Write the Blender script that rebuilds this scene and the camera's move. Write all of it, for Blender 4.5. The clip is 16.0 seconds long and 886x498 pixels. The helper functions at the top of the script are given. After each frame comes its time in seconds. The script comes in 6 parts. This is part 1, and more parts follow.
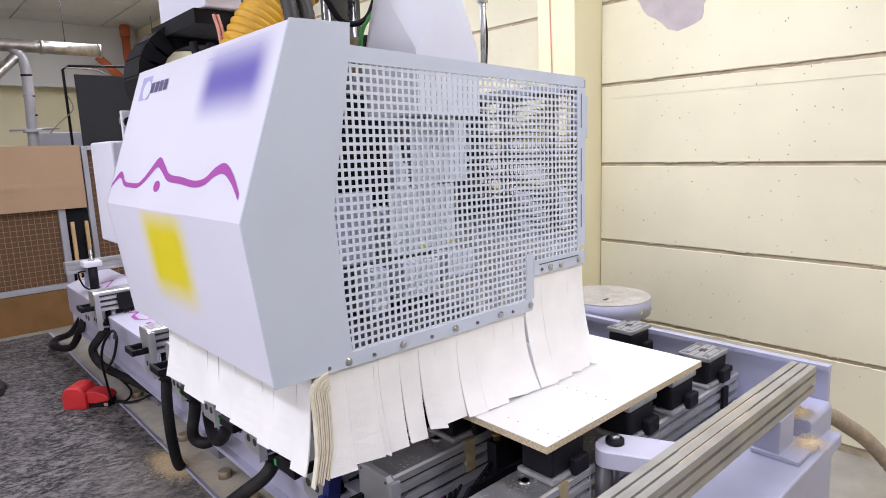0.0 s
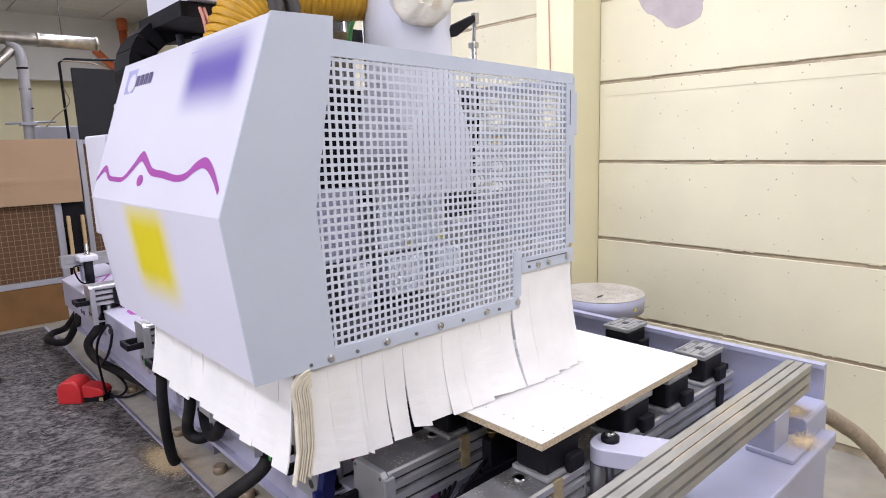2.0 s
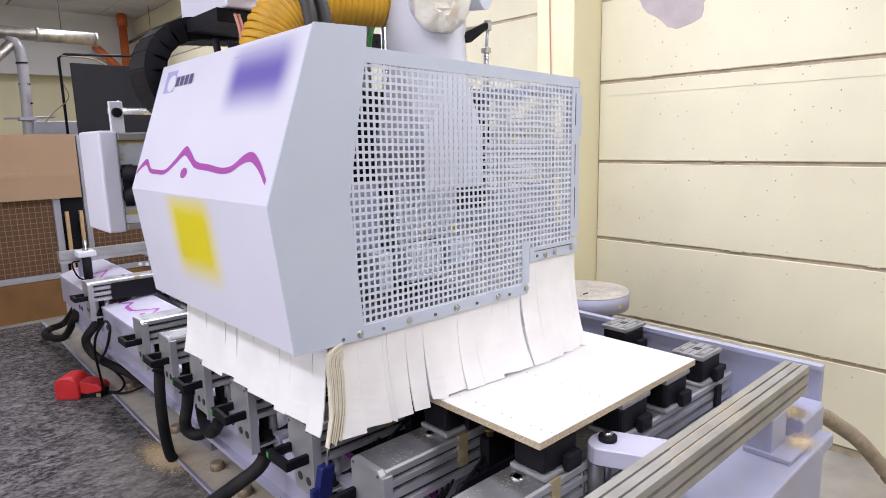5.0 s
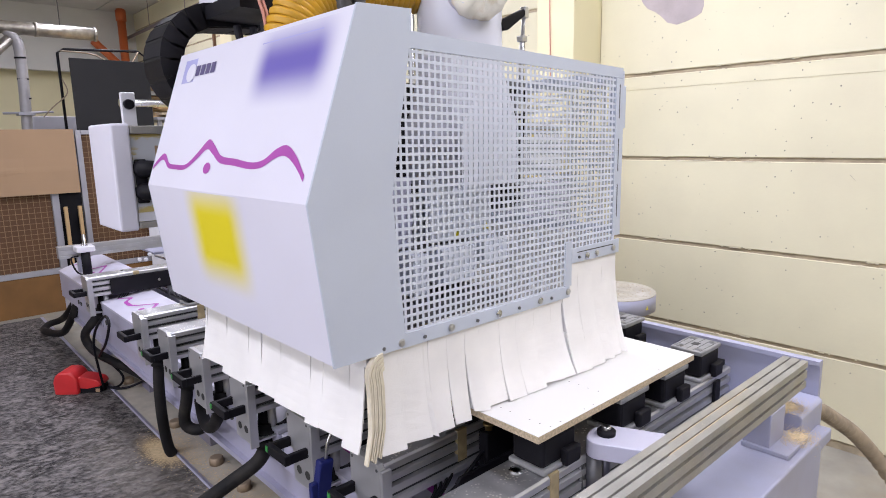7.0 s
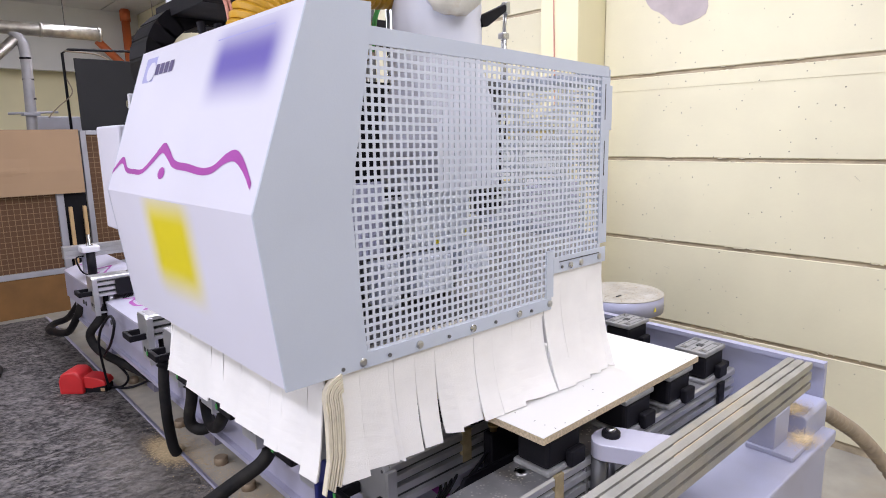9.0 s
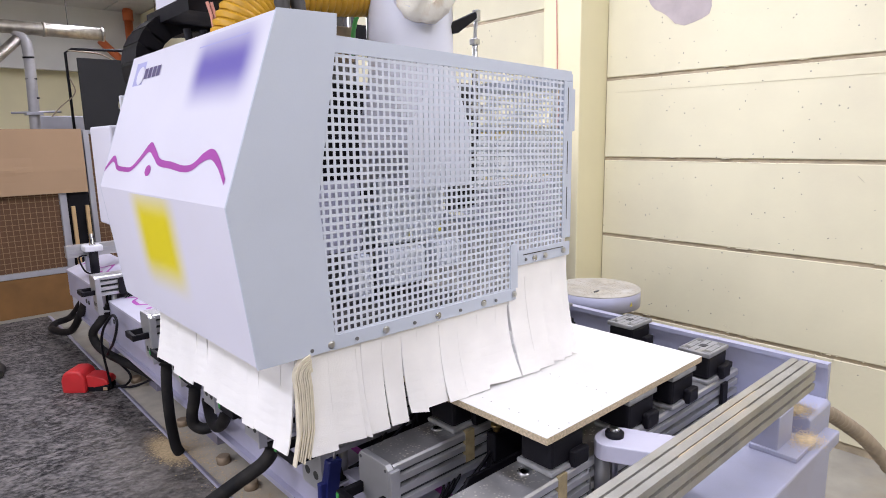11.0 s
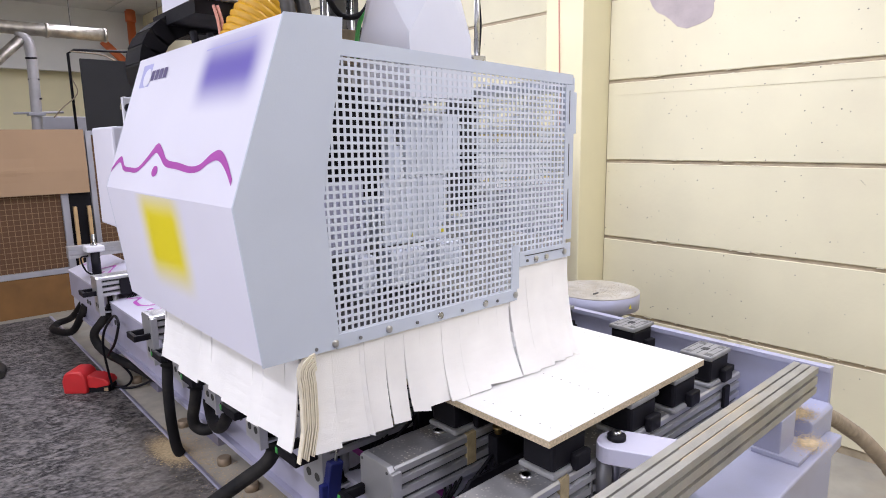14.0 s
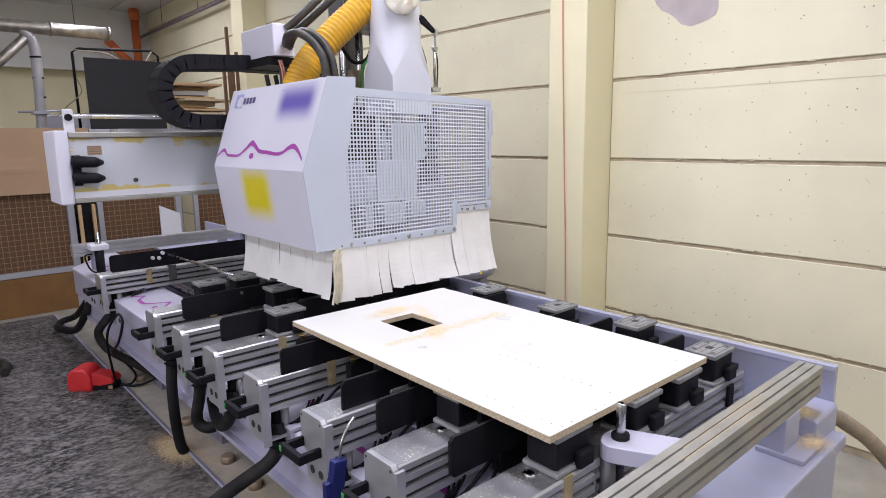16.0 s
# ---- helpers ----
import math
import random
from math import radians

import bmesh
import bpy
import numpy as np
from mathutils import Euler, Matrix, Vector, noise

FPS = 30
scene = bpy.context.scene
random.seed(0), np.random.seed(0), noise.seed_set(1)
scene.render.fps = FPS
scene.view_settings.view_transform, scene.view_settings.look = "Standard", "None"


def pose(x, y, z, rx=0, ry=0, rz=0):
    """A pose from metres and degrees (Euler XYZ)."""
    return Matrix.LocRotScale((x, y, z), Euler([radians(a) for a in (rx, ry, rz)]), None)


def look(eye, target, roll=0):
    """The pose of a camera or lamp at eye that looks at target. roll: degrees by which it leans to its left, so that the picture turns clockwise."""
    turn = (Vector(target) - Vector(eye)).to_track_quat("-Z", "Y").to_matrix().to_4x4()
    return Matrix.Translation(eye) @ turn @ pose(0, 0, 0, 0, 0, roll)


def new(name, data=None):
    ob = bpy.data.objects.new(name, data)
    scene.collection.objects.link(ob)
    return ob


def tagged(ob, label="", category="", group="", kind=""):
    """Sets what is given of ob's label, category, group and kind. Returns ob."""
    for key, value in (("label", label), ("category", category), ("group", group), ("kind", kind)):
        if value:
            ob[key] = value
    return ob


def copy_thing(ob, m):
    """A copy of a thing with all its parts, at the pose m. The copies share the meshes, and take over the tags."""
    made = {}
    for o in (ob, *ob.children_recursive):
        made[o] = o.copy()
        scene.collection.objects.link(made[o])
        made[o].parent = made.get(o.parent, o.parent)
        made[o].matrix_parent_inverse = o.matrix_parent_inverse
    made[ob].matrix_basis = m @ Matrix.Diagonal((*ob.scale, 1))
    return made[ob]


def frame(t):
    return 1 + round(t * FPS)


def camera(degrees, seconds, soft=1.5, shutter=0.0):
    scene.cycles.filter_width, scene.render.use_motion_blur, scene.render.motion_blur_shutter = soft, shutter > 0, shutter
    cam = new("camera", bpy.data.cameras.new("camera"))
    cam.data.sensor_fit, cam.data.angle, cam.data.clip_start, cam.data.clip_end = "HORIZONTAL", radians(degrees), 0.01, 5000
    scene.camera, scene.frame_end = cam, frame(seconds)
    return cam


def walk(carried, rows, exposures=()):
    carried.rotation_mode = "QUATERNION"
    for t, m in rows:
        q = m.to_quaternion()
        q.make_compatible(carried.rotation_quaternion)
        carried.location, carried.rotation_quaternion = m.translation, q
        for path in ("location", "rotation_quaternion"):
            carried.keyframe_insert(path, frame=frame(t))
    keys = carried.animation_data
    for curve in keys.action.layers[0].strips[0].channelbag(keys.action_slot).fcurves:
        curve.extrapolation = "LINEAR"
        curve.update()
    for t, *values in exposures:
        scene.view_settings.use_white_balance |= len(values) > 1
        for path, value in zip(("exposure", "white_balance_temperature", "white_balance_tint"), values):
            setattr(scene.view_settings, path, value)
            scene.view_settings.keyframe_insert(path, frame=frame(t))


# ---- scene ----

# ---- camera ----
cam = camera(71.61, 16.0, 0.95, 0.5)
PATH = [
    (0.0, pose(0.012, -0.013, 1.622, 80.46, 2.12, -42.20)),
    (0.5, pose(0.014, -0.012, 1.621, 80.35, 2.09, -42.26)),
    (1.0, pose(0.017, -0.012, 1.619, 80.27, 1.93, -42.33)),
    (1.5, pose(0.019, -0.012, 1.619, 80.21, 1.79, -42.31)),
    (2.0, pose(0.018, -0.011, 1.619, 80.16, 1.70, -42.37)),
    (2.5, pose(0.018, -0.011, 1.617, 80.17, 1.62, -42.43)),
    (3.0, pose(0.016, -0.010, 1.617, 80.19, 1.53, -42.41)),
    (3.5, pose(0.017, -0.010, 1.617, 80.25, 1.48, -42.28)),
    (4.0, pose(0.016, -0.009, 1.619, 80.26, 1.40, -42.30)),
    (6.5, pose(0.016, -0.010, 1.616, 79.65, 1.09, -42.52)),
    (7.0, pose(0.016, -0.010, 1.613, 79.71, 1.12, -42.47)),
    (7.5, pose(0.013, -0.009, 1.614, 79.66, 1.08, -42.42)),
    (8.0, pose(0.013, -0.009, 1.616, 79.80, 1.09, -42.28)),
    (8.5, pose(0.010, -0.010, 1.619, 79.77, 1.09, -42.20)),
    (9.0, pose(0.008, -0.009, 1.620, 79.67, 1.11, -42.21)),
    (11.5, pose(0.004, -0.005, 1.619, 79.69, 1.00, -42.01)),
    (12.0, pose(0.005, -0.007, 1.619, 79.70, 0.96, -42.02)),
    (12.5, pose(0.004, -0.003, 1.619, 79.70, 0.95, -42.02)),
    (13.0, pose(0.003, -0.005, 1.618, 79.85, 0.87, -41.90)),
    (13.5, pose(0.006, -0.003, 1.619, 79.89, 0.89, -41.85)),
    (14.0, pose(0.001, -0.002, 1.620, 79.85, 0.82, -41.93)),
    (14.5, pose(0.004, -0.003, 1.620, 79.86, 0.83, -41.88)),
    (15.0, pose(0.003, -0.001, 1.619, 79.86, 0.77, -41.82)),
    (15.5, pose(-0.001, -0.001, 1.621, 79.74, 0.77, -41.71)),
    (16.0, pose(0.000, -0.000, 1.620, 79.71, 0.84, -41.65)),
]
# the clip's camera darkens its picture once the white board comes into view
walk(cam, PATH, [(0.0, 0.28), (14.4, 0.27), (15.3, 0.21), (16.0, -0.05)])

# ---- light ----
world = bpy.data.worlds.new("world")
scene.world = world
world.use_nodes = True
world.node_tree.nodes["Background"].inputs[0].default_value = (0.9, 0.93, 1.0, 1)
world.node_tree.nodes["Background"].inputs[1].default_value = 0.03


def area_lamp(name, x, y, z, sx, sy, watts, target=None, colour=(0.855, 0.852, 1.0)):
    data = bpy.data.lights.new(name, "AREA")
    data.shape, data.size, data.size_y, data.energy, data.color = "RECTANGLE", sx, sy, watts, colour
    ob = new(name, data)
    ob.matrix_world = look((x, y, z), target or (x, y + 0.001, 0))
    return ob


# rows of unseen fluorescent lamps under the ceiling; the far two added as fill
for lx, ly, w in ((-1.6, -1.0, 62), (-1.6, 2.2, 55), (-1.6, 5.4, 11), (1.7, -1.2, 50), (1.7, 1.6, 66), (1.7, 4.4, 56), (2.2, 8.0, 44), (-0.6, 9.6, 24)):
    area_lamp("ceiling_lamp", lx, ly, 3.55, 0.5, 2.4, w)
# unseen area lamp on the operator's side, added to brighten the left-facing surfaces
area_lamp("side_fill", -3.9, 1.5, 2.2, 5.0, 1.8, 78, (1.5, 1.8, 1.2), (0.82, 0.84, 1.0))


# ---- materials ----
def mat(name, col, rough=0.5, metal=0.0, vary=0.1, scale=6.0, bump=0.0, bscale=60.0, stain=None, stain_amt=0.0, stain_scale=2.0, coat=0.0, fleck=None, fleck_scale=120.0, fleck_amt=0.0, fleck_r=0.2):
    """Base colour with mottling at two scales, stains, flecks and a fine relief."""
    m = bpy.data.materials.new(name)
    m.use_nodes = True
    nt = m.node_tree
    N, L = nt.nodes, nt.links
    b = N["Principled BSDF"]
    b.inputs["Roughness"].default_value = rough
    b.inputs["Metallic"].default_value = metal
    b.inputs["Coat Weight"].default_value = coat
    tc = N.new("ShaderNodeTexCoord")
    n1 = N.new("ShaderNodeTexNoise")
    n1.inputs["Scale"].default_value = scale
    n1.inputs["Detail"].default_value = 6
    L.new(tc.outputs["Object"], n1.inputs["Vector"])
    ramp = N.new("ShaderNodeMapRange")
    ramp.inputs["From Min"].default_value, ramp.inputs["From Max"].default_value = 0.3, 0.7
    ramp.inputs["To Min"].default_value, ramp.inputs["To Max"].default_value = 1 - vary, 1 + vary * 0.6
    L.new(n1.outputs["Fac"], ramp.inputs["Value"])
    mul = N.new("ShaderNodeMix")
    mul.data_type, mul.blend_type = "RGBA", "MULTIPLY"
    mul.inputs[0].default_value = 1
    mul.inputs[6].default_value = (*col, 1)
    L.new(ramp.outputs[0], mul.inputs[7])
    out = mul.outputs[2]
    if stain:
        n2 = N.new("ShaderNodeTexNoise")
        n2.inputs["Scale"].default_value, n2.inputs["Detail"].default_value = stain_scale, 8
        L.new(tc.outputs["Object"], n2.inputs["Vector"])
        r2 = N.new("ShaderNodeMapRange")
        r2.inputs["From Min"].default_value, r2.inputs["From Max"].default_value = 0.5, 0.72
        r2.inputs["To Min"].default_value, r2.inputs["To Max"].default_value = 0, stain_amt
        L.new(n2.outputs["Fac"], r2.inputs["Value"])
        mx = N.new("ShaderNodeMix")
        mx.data_type = "RGBA"
        mx.inputs[7].default_value = (*stain, 1)
        L.new(r2.outputs[0], mx.inputs[0])
        L.new(out, mx.inputs[6])
        out = mx.outputs[2]
    if fleck:
        v = N.new("ShaderNodeTexVoronoi")
        v.inputs["Scale"].default_value = fleck_scale
        L.new(tc.outputs["Object"], v.inputs["Vector"])
        r3 = N.new("ShaderNodeMapRange")
        r3.inputs["From Min"].default_value, r3.inputs["From Max"].default_value = fleck_r, fleck_r * 0.6
        r3.inputs["To Min"].default_value, r3.inputs["To Max"].default_value = 0, 1
        L.new(v.outputs["Distance"], r3.inputs["Value"])
        n3 = N.new("ShaderNodeTexNoise")
        n3.inputs["Scale"].default_value = 9
        L.new(tc.outputs["Object"], n3.inputs["Vector"])
        r4 = N.new("ShaderNodeMapRange")
        r4.inputs["From Min"].default_value, r4.inputs["From Max"].default_value = 0.40, 0.55
        r4.inputs["To Min"].default_value, r4.inputs["To Max"].default_value = 0, fleck_amt
        L.new(n3.outputs["Fac"], r4.inputs["Value"])
        ml = N.new("ShaderNodeMath")
        ml.operation = "MULTIPLY"
        L.new(r3.outputs[0], ml.inputs[0])
        L.new(r4.outputs[0], ml.inputs[1])
        mf = N.new("ShaderNodeMix")
        mf.data_type = "RGBA"
        mf.inputs[7].default_value = (*fleck, 1)
        L.new(ml.outputs[0], mf.inputs[0])
        L.new(out, mf.inputs[6])
        out = mf.outputs[2]
    L.new(out, b.inputs["Base Color"])
    rr = N.new("ShaderNodeMapRange")
    rr.inputs["To Min"].default_value, rr.inputs["To Max"].default_value = max(0.03, rough - 0.1), min(1, rough + 0.1)
    L.new(n1.outputs["Fac"], rr.inputs["Value"])
    L.new(rr.outputs[0], b.inputs["Roughness"])
    if bump:
        n4 = N.new("ShaderNodeTexNoise")
        n4.inputs["Scale"].default_value, n4.inputs["Detail"].default_value = bscale, 5
        L.new(tc.outputs["Object"], n4.inputs["Vector"])
        bp = N.new("ShaderNodeBump")
        bp.inputs["Strength"].default_value, bp.inputs["Distance"].default_value = bump, 0.004
        L.new(n4.outputs["Fac"], bp.inputs["Height"])
        L.new(bp.outputs[0], b.inputs["Normal"])
    return m


M_HOOD = mat("hood_paint", (0.75, 0.74, 0.85), 0.42, 0, 0.03, 3, 0.06, 300)
# darker copy of the hood's paint: the plates' weaker light is in the colour
M_GREY = mat("dim_hood_paint", (0.555, 0.60, 0.70), 0.45, 0, 0.04, 4, 0.06, 300)
M_MESHP = mat("mesh_paint", (0.64, 0.68, 0.77), 0.45, 0, 0.04, 4)
M_LAV = mat("lavender_paint", (0.40, 0.41, 0.545), 0.45, 0, 0.08, 3, 0.08, 200, (0.30, 0.28, 0.30), 0.35, 5)
M_SPIN = mat("spindle_paint", (0.70, 0.71, 0.79), 0.4, 0, 0.04, 4)
M_BASE = mat("bed_paint", (0.25, 0.24, 0.35), 0.5, 0, 0.15, 4, 0.1, 120, (0.20, 0.17, 0.14), 0.5, 5)
M_WHITEP = mat("white_paint", (0.72, 0.72, 0.78), 0.4, 0, 0.06, 3, 0.05, 200)
M_COVER = mat("cover_paint", (0.56, 0.55, 0.66), 0.42, 0, 0.08, 3, 0.05, 200, (0.40, 0.37, 0.36), 0.4, 5)
M_BEAM = mat("beam_paint", (0.60, 0.62, 0.67), 0.45, 0, 0.06, 3, 0.05, 200)
M_ALU = mat("aluminium", (0.54, 0.54, 0.56), 0.33, 0.55, 0.10, 9, 0.04, 200, (0.42, 0.38, 0.30), 0.25, 5)
M_ALUTOP = mat("chip_strewn_aluminium", (0.46, 0.46, 0.475), 0.36, 0.8, 0.2, 10, 0.1, 160, (0.52, 0.48, 0.40), 0.5, 9, fleck=(0.88, 0.86, 0.80), fleck_scale=95, fleck_amt=1.0, fleck_r=0.34)
M_ALUW = mat("worn_aluminium", (0.40, 0.39, 0.365), 0.5, 0.6, 0.15, 10, 0.1, 160, (0.50, 0.42, 0.28), 0.3, 7, fleck=(0.75, 0.7, 0.6), fleck_scale=140, fleck_amt=0.6)
M_STEEL = mat("steel", (0.55, 0.55, 0.56), 0.28, 1.0, 0.1, 12)
M_DARKSTEEL = mat("dark_steel", (0.16, 0.16, 0.17), 0.45, 0.6, 0.2, 10)
M_BLACK = mat("black_plastic", (0.010, 0.0095, 0.013), 0.55, 0, 0.25, 12, 0.05, 200)
M_BLACKR = mat("black_rubber", (0.014, 0.0135, 0.015), 0.6, 0, 0.3, 8, 0.15, 120, (0.09, 0.08, 0.065), 0.35, 7)
M_POD = mat("pod_pad", (0.26, 0.26, 0.262), 0.5, 0, 0.3, 20, 0.2, 200, (0.42, 0.38, 0.32), 0.4, 14)
M_GASKET = mat("grey_gasket", (0.30, 0.30, 0.305), 0.6, 0, 0.15, 20)
M_FELT = mat("felt", (0.91, 0.89, 0.875), 0.95, 0, 0.06, 8, 0.3, 500)
M_FELTEDGE = mat("felt_edge", (0.80, 0.73, 0.58), 0.95, 0, 0.1, 30, 0.3, 500)
M_BOARD = mat("white_laminate", (0.76, 0.75, 0.73), 0.3, 0, 0.015, 3, stain=(0.78, 0.68, 0.50), stain_amt=0.05, stain_scale=3)
M_CHIP = mat("chipboard", (0.60, 0.49, 0.34), 0.85, 0, 0.3, 150, 0.3, 300)
M_WALL = mat("wall_paint", (0.785, 0.738, 0.535), 0.6, 0, 0.08, 1.6, 0.22, 38, (0.64, 0.56, 0.42), 0.35, 1.2, fleck=(0.13, 0.115, 0.09), fleck_scale=21, fleck_amt=1.0, fleck_r=0.09)
M_WALLY = mat("wall_paint_yellow", (0.79, 0.73, 0.49), 0.6, 0, 0.05, 2, 0.1, 50)
M_PLASTER = mat("bare_plaster", (0.50, 0.44, 0.44), 0.85, 0, 0.15, 9, 0.4, 60)
M_SEAM = mat("seam_filler", (0.48, 0.40, 0.28), 0.9, 0, 0.25, 14, 0.4, 80)
M_CEIL = mat("ceiling_tile", (0.66, 0.66, 0.66), 0.8, 0, 0.05, 2, 0.1, 90)
M_BULK = mat("bulkhead_paint", (0.70, 0.70, 0.69), 0.8, 0, 0.06, 2, 0.1, 40)
M_DARK = mat("dark_gap", (0.05, 0.05, 0.05), 0.8)
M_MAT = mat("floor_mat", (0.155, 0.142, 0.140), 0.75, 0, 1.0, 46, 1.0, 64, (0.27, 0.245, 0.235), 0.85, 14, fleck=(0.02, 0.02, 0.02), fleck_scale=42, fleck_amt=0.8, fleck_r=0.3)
M_MAT.node_tree.nodes["Bump"].inputs["Distance"].default_value = 0.016
# the mat's relief runs in one direction
mp = M_MAT.node_tree.nodes.new("ShaderNodeMapping")
mp.vector_type = "TEXTURE"
mp.inputs["Rotation"].default_value[2] = math.radians(-38)
mp.inputs["Scale"].default_value[0] = 1.35
for ln in list(M_MAT.node_tree.links):
    if ln.from_node.type == "TEX_COORD":
        M_MAT.node_tree.links.new(mp.outputs[0], ln.to_socket)
M_MAT.node_tree.links.new(next(n for n in M_MAT.node_tree.nodes if n.type == "TEX_COORD").outputs["Object"], mp.inputs[0])
# crevices between the mat's ridges: their shade is mixed dark into the colour
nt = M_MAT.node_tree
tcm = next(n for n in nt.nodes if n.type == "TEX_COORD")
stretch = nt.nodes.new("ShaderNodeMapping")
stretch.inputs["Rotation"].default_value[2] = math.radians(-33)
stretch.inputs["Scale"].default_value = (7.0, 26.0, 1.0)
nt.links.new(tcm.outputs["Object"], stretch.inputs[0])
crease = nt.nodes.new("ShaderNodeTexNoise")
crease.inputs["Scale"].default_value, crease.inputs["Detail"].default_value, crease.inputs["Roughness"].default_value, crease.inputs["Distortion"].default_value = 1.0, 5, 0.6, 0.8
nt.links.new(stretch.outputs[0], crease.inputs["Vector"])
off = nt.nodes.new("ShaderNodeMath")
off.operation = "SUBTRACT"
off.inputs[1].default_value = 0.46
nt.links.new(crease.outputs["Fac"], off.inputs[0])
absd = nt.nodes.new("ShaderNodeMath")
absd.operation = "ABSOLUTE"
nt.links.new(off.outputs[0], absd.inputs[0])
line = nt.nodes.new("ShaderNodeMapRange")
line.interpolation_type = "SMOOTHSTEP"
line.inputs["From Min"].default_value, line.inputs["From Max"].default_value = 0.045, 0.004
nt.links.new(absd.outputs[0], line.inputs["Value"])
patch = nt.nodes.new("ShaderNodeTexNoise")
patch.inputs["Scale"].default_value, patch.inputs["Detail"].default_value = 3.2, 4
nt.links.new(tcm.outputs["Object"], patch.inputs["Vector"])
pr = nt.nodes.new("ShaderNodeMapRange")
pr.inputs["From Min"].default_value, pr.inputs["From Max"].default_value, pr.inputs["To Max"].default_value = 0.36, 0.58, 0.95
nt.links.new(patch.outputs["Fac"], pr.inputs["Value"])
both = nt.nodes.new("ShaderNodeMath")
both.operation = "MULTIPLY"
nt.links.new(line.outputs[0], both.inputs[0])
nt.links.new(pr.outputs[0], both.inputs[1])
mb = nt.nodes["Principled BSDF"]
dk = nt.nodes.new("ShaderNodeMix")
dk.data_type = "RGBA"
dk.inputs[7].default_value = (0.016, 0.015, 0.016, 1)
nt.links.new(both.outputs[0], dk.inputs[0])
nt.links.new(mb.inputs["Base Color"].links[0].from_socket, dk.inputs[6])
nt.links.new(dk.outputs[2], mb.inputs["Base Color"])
groove = nt.nodes.new("ShaderNodeBump")
groove.invert = True
groove.inputs["Strength"].default_value, groove.inputs["Distance"].default_value = 1.0, 0.008
nt.links.new(both.outputs[0], groove.inputs["Height"])
nt.links.new(nt.nodes["Bump"].outputs[0], groove.inputs["Normal"])
nt.links.new(groove.outputs[0], mb.inputs["Normal"])
M_CONC = mat("concrete", (0.37, 0.35, 0.305), 0.8, 0, 0.2, 5, 0.2, 60, (0.42, 0.34, 0.22), 0.5, 3)
M_CHIPS = mat("grey_chips", (0.50, 0.41, 0.28), 0.95, 0, 0.5, 90, 0.6, 150)
M_LAVL = mat("pale_lavender_paint", (0.44, 0.43, 0.56), 0.45, 0, 0.08, 4, 0.08, 150, (0.34, 0.32, 0.36), 0.35, 6)
M_BOARDDUST = mat("fine_dust", (0.86, 0.76, 0.55), 0.95, 0, 0.2, 60)
M_CRACK = mat("crack_line", (0.62, 0.56, 0.41), 0.8, 0, 0.2, 8)
M_FLAKE = mat("bare_chalk", (0.78, 0.73, 0.58), 0.9, 0, 0.1, 40, 0.3, 90)
M_CONDUIT = mat("old_conduit", (0.20, 0.17, 0.19), 0.55, 0.2, 0.2, 8)
M_DRUMTOP = mat("dusty_lid", (0.52, 0.49, 0.42), 0.8, 0, 0.2, 14, 0.3, 150, (0.62, 0.60, 0.57), 0.9, 8, fleck=(0.34, 0.29, 0.21), fleck_scale=90, fleck_amt=0.8, fleck_r=0.3)
M_FOAM = mat("torn_foam", (0.90, 0.86, 0.76), 0.9, 0, 0.12, 14, 0.5, 90, (0.55, 0.36, 0.14), 0.6, 16)
M_DUST = mat("sawdust", (0.66, 0.52, 0.32), 0.95, 0, 0.25, 60, 0.6, 150)
M_RED = mat("red_plastic", (0.62, 0.03, 0.035), 0.38, 0, 0.1, 10)
M_CARD = mat("cardboard", (0.41, 0.272, 0.165), 0.8, 0, 0.05, 3, 0.05, 60, (0.42, 0.28, 0.17), 0.3, 1.5)
M_HARDB = mat("hardboard", (0.15, 0.078, 0.041), 0.75, 0, 0.12, 3)
M_WOOD = mat("orange_wood", (0.205, 0.10, 0.03), 0.6, 0, 0.2, 5)
M_PINE = mat("pine", (0.55, 0.37, 0.19), 0.7, 0, 0.15, 12)
M_FENCE = mat("fence_steel", (0.42, 0.42, 0.47), 0.45, 0.3, 0.08, 6)
M_SCREEN = mat("black_board", (0.028, 0.028, 0.031), 0.6, 0, 0.1, 3)
M_DUCT = mat("galvanised", (0.46, 0.43, 0.38), 0.42, 0.85, 0.35, 14, 1.0, 22, (0.34, 0.30, 0.24), 0.5, 9)
M_ORANGE = mat("orange_pipe", (0.55, 0.13, 0.04), 0.5, 0, 0.1, 5)
M_YHOSE = mat("yellow_hose", (0.64, 0.345, 0.018), 0.42, 0, 0.25, 10, 0.05, 100, (0.34, 0.20, 0.05), 0.6, 7)
M_DUSTYR = mat("dusty_rubber", (0.035, 0.031, 0.028), 0.5, 0, 0.35, 14, 0.15, 120, (0.15, 0.12, 0.09), 0.5, 9)
M_PIPEP = mat("pale_pipe", (0.42, 0.41, 0.43), 0.45, 0.2, 0.15, 8, 0.1, 60)
M_WIRE = mat("dull_wire", (0.34, 0.215, 0.115), 0.6, 0.2, 0.1, 10)
M_TAPE = mat("old_tape", (0.40, 0.32, 0.18), 0.5, 0, 0.3, 30)
M_YEL = mat("yellow_label", (0.85, 0.72, 0.03), 0.5, 0, 0.05, 8)
M_PURPLE = mat("purple_ink", (0.42, 0.07, 0.40), 0.45, 0, 0.12, 10)
M_INK = mat("dull_violet_ink", (0.10, 0.08, 0.20), 0.45)
M_LILAC = mat("lilac_ink", (0.42, 0.42, 0.72), 0.45, 0, 0.1, 6)
M_BLUE = mat("blue_plastic", (0.012, 0.018, 0.13), 0.4, 0, 0.1, 10)
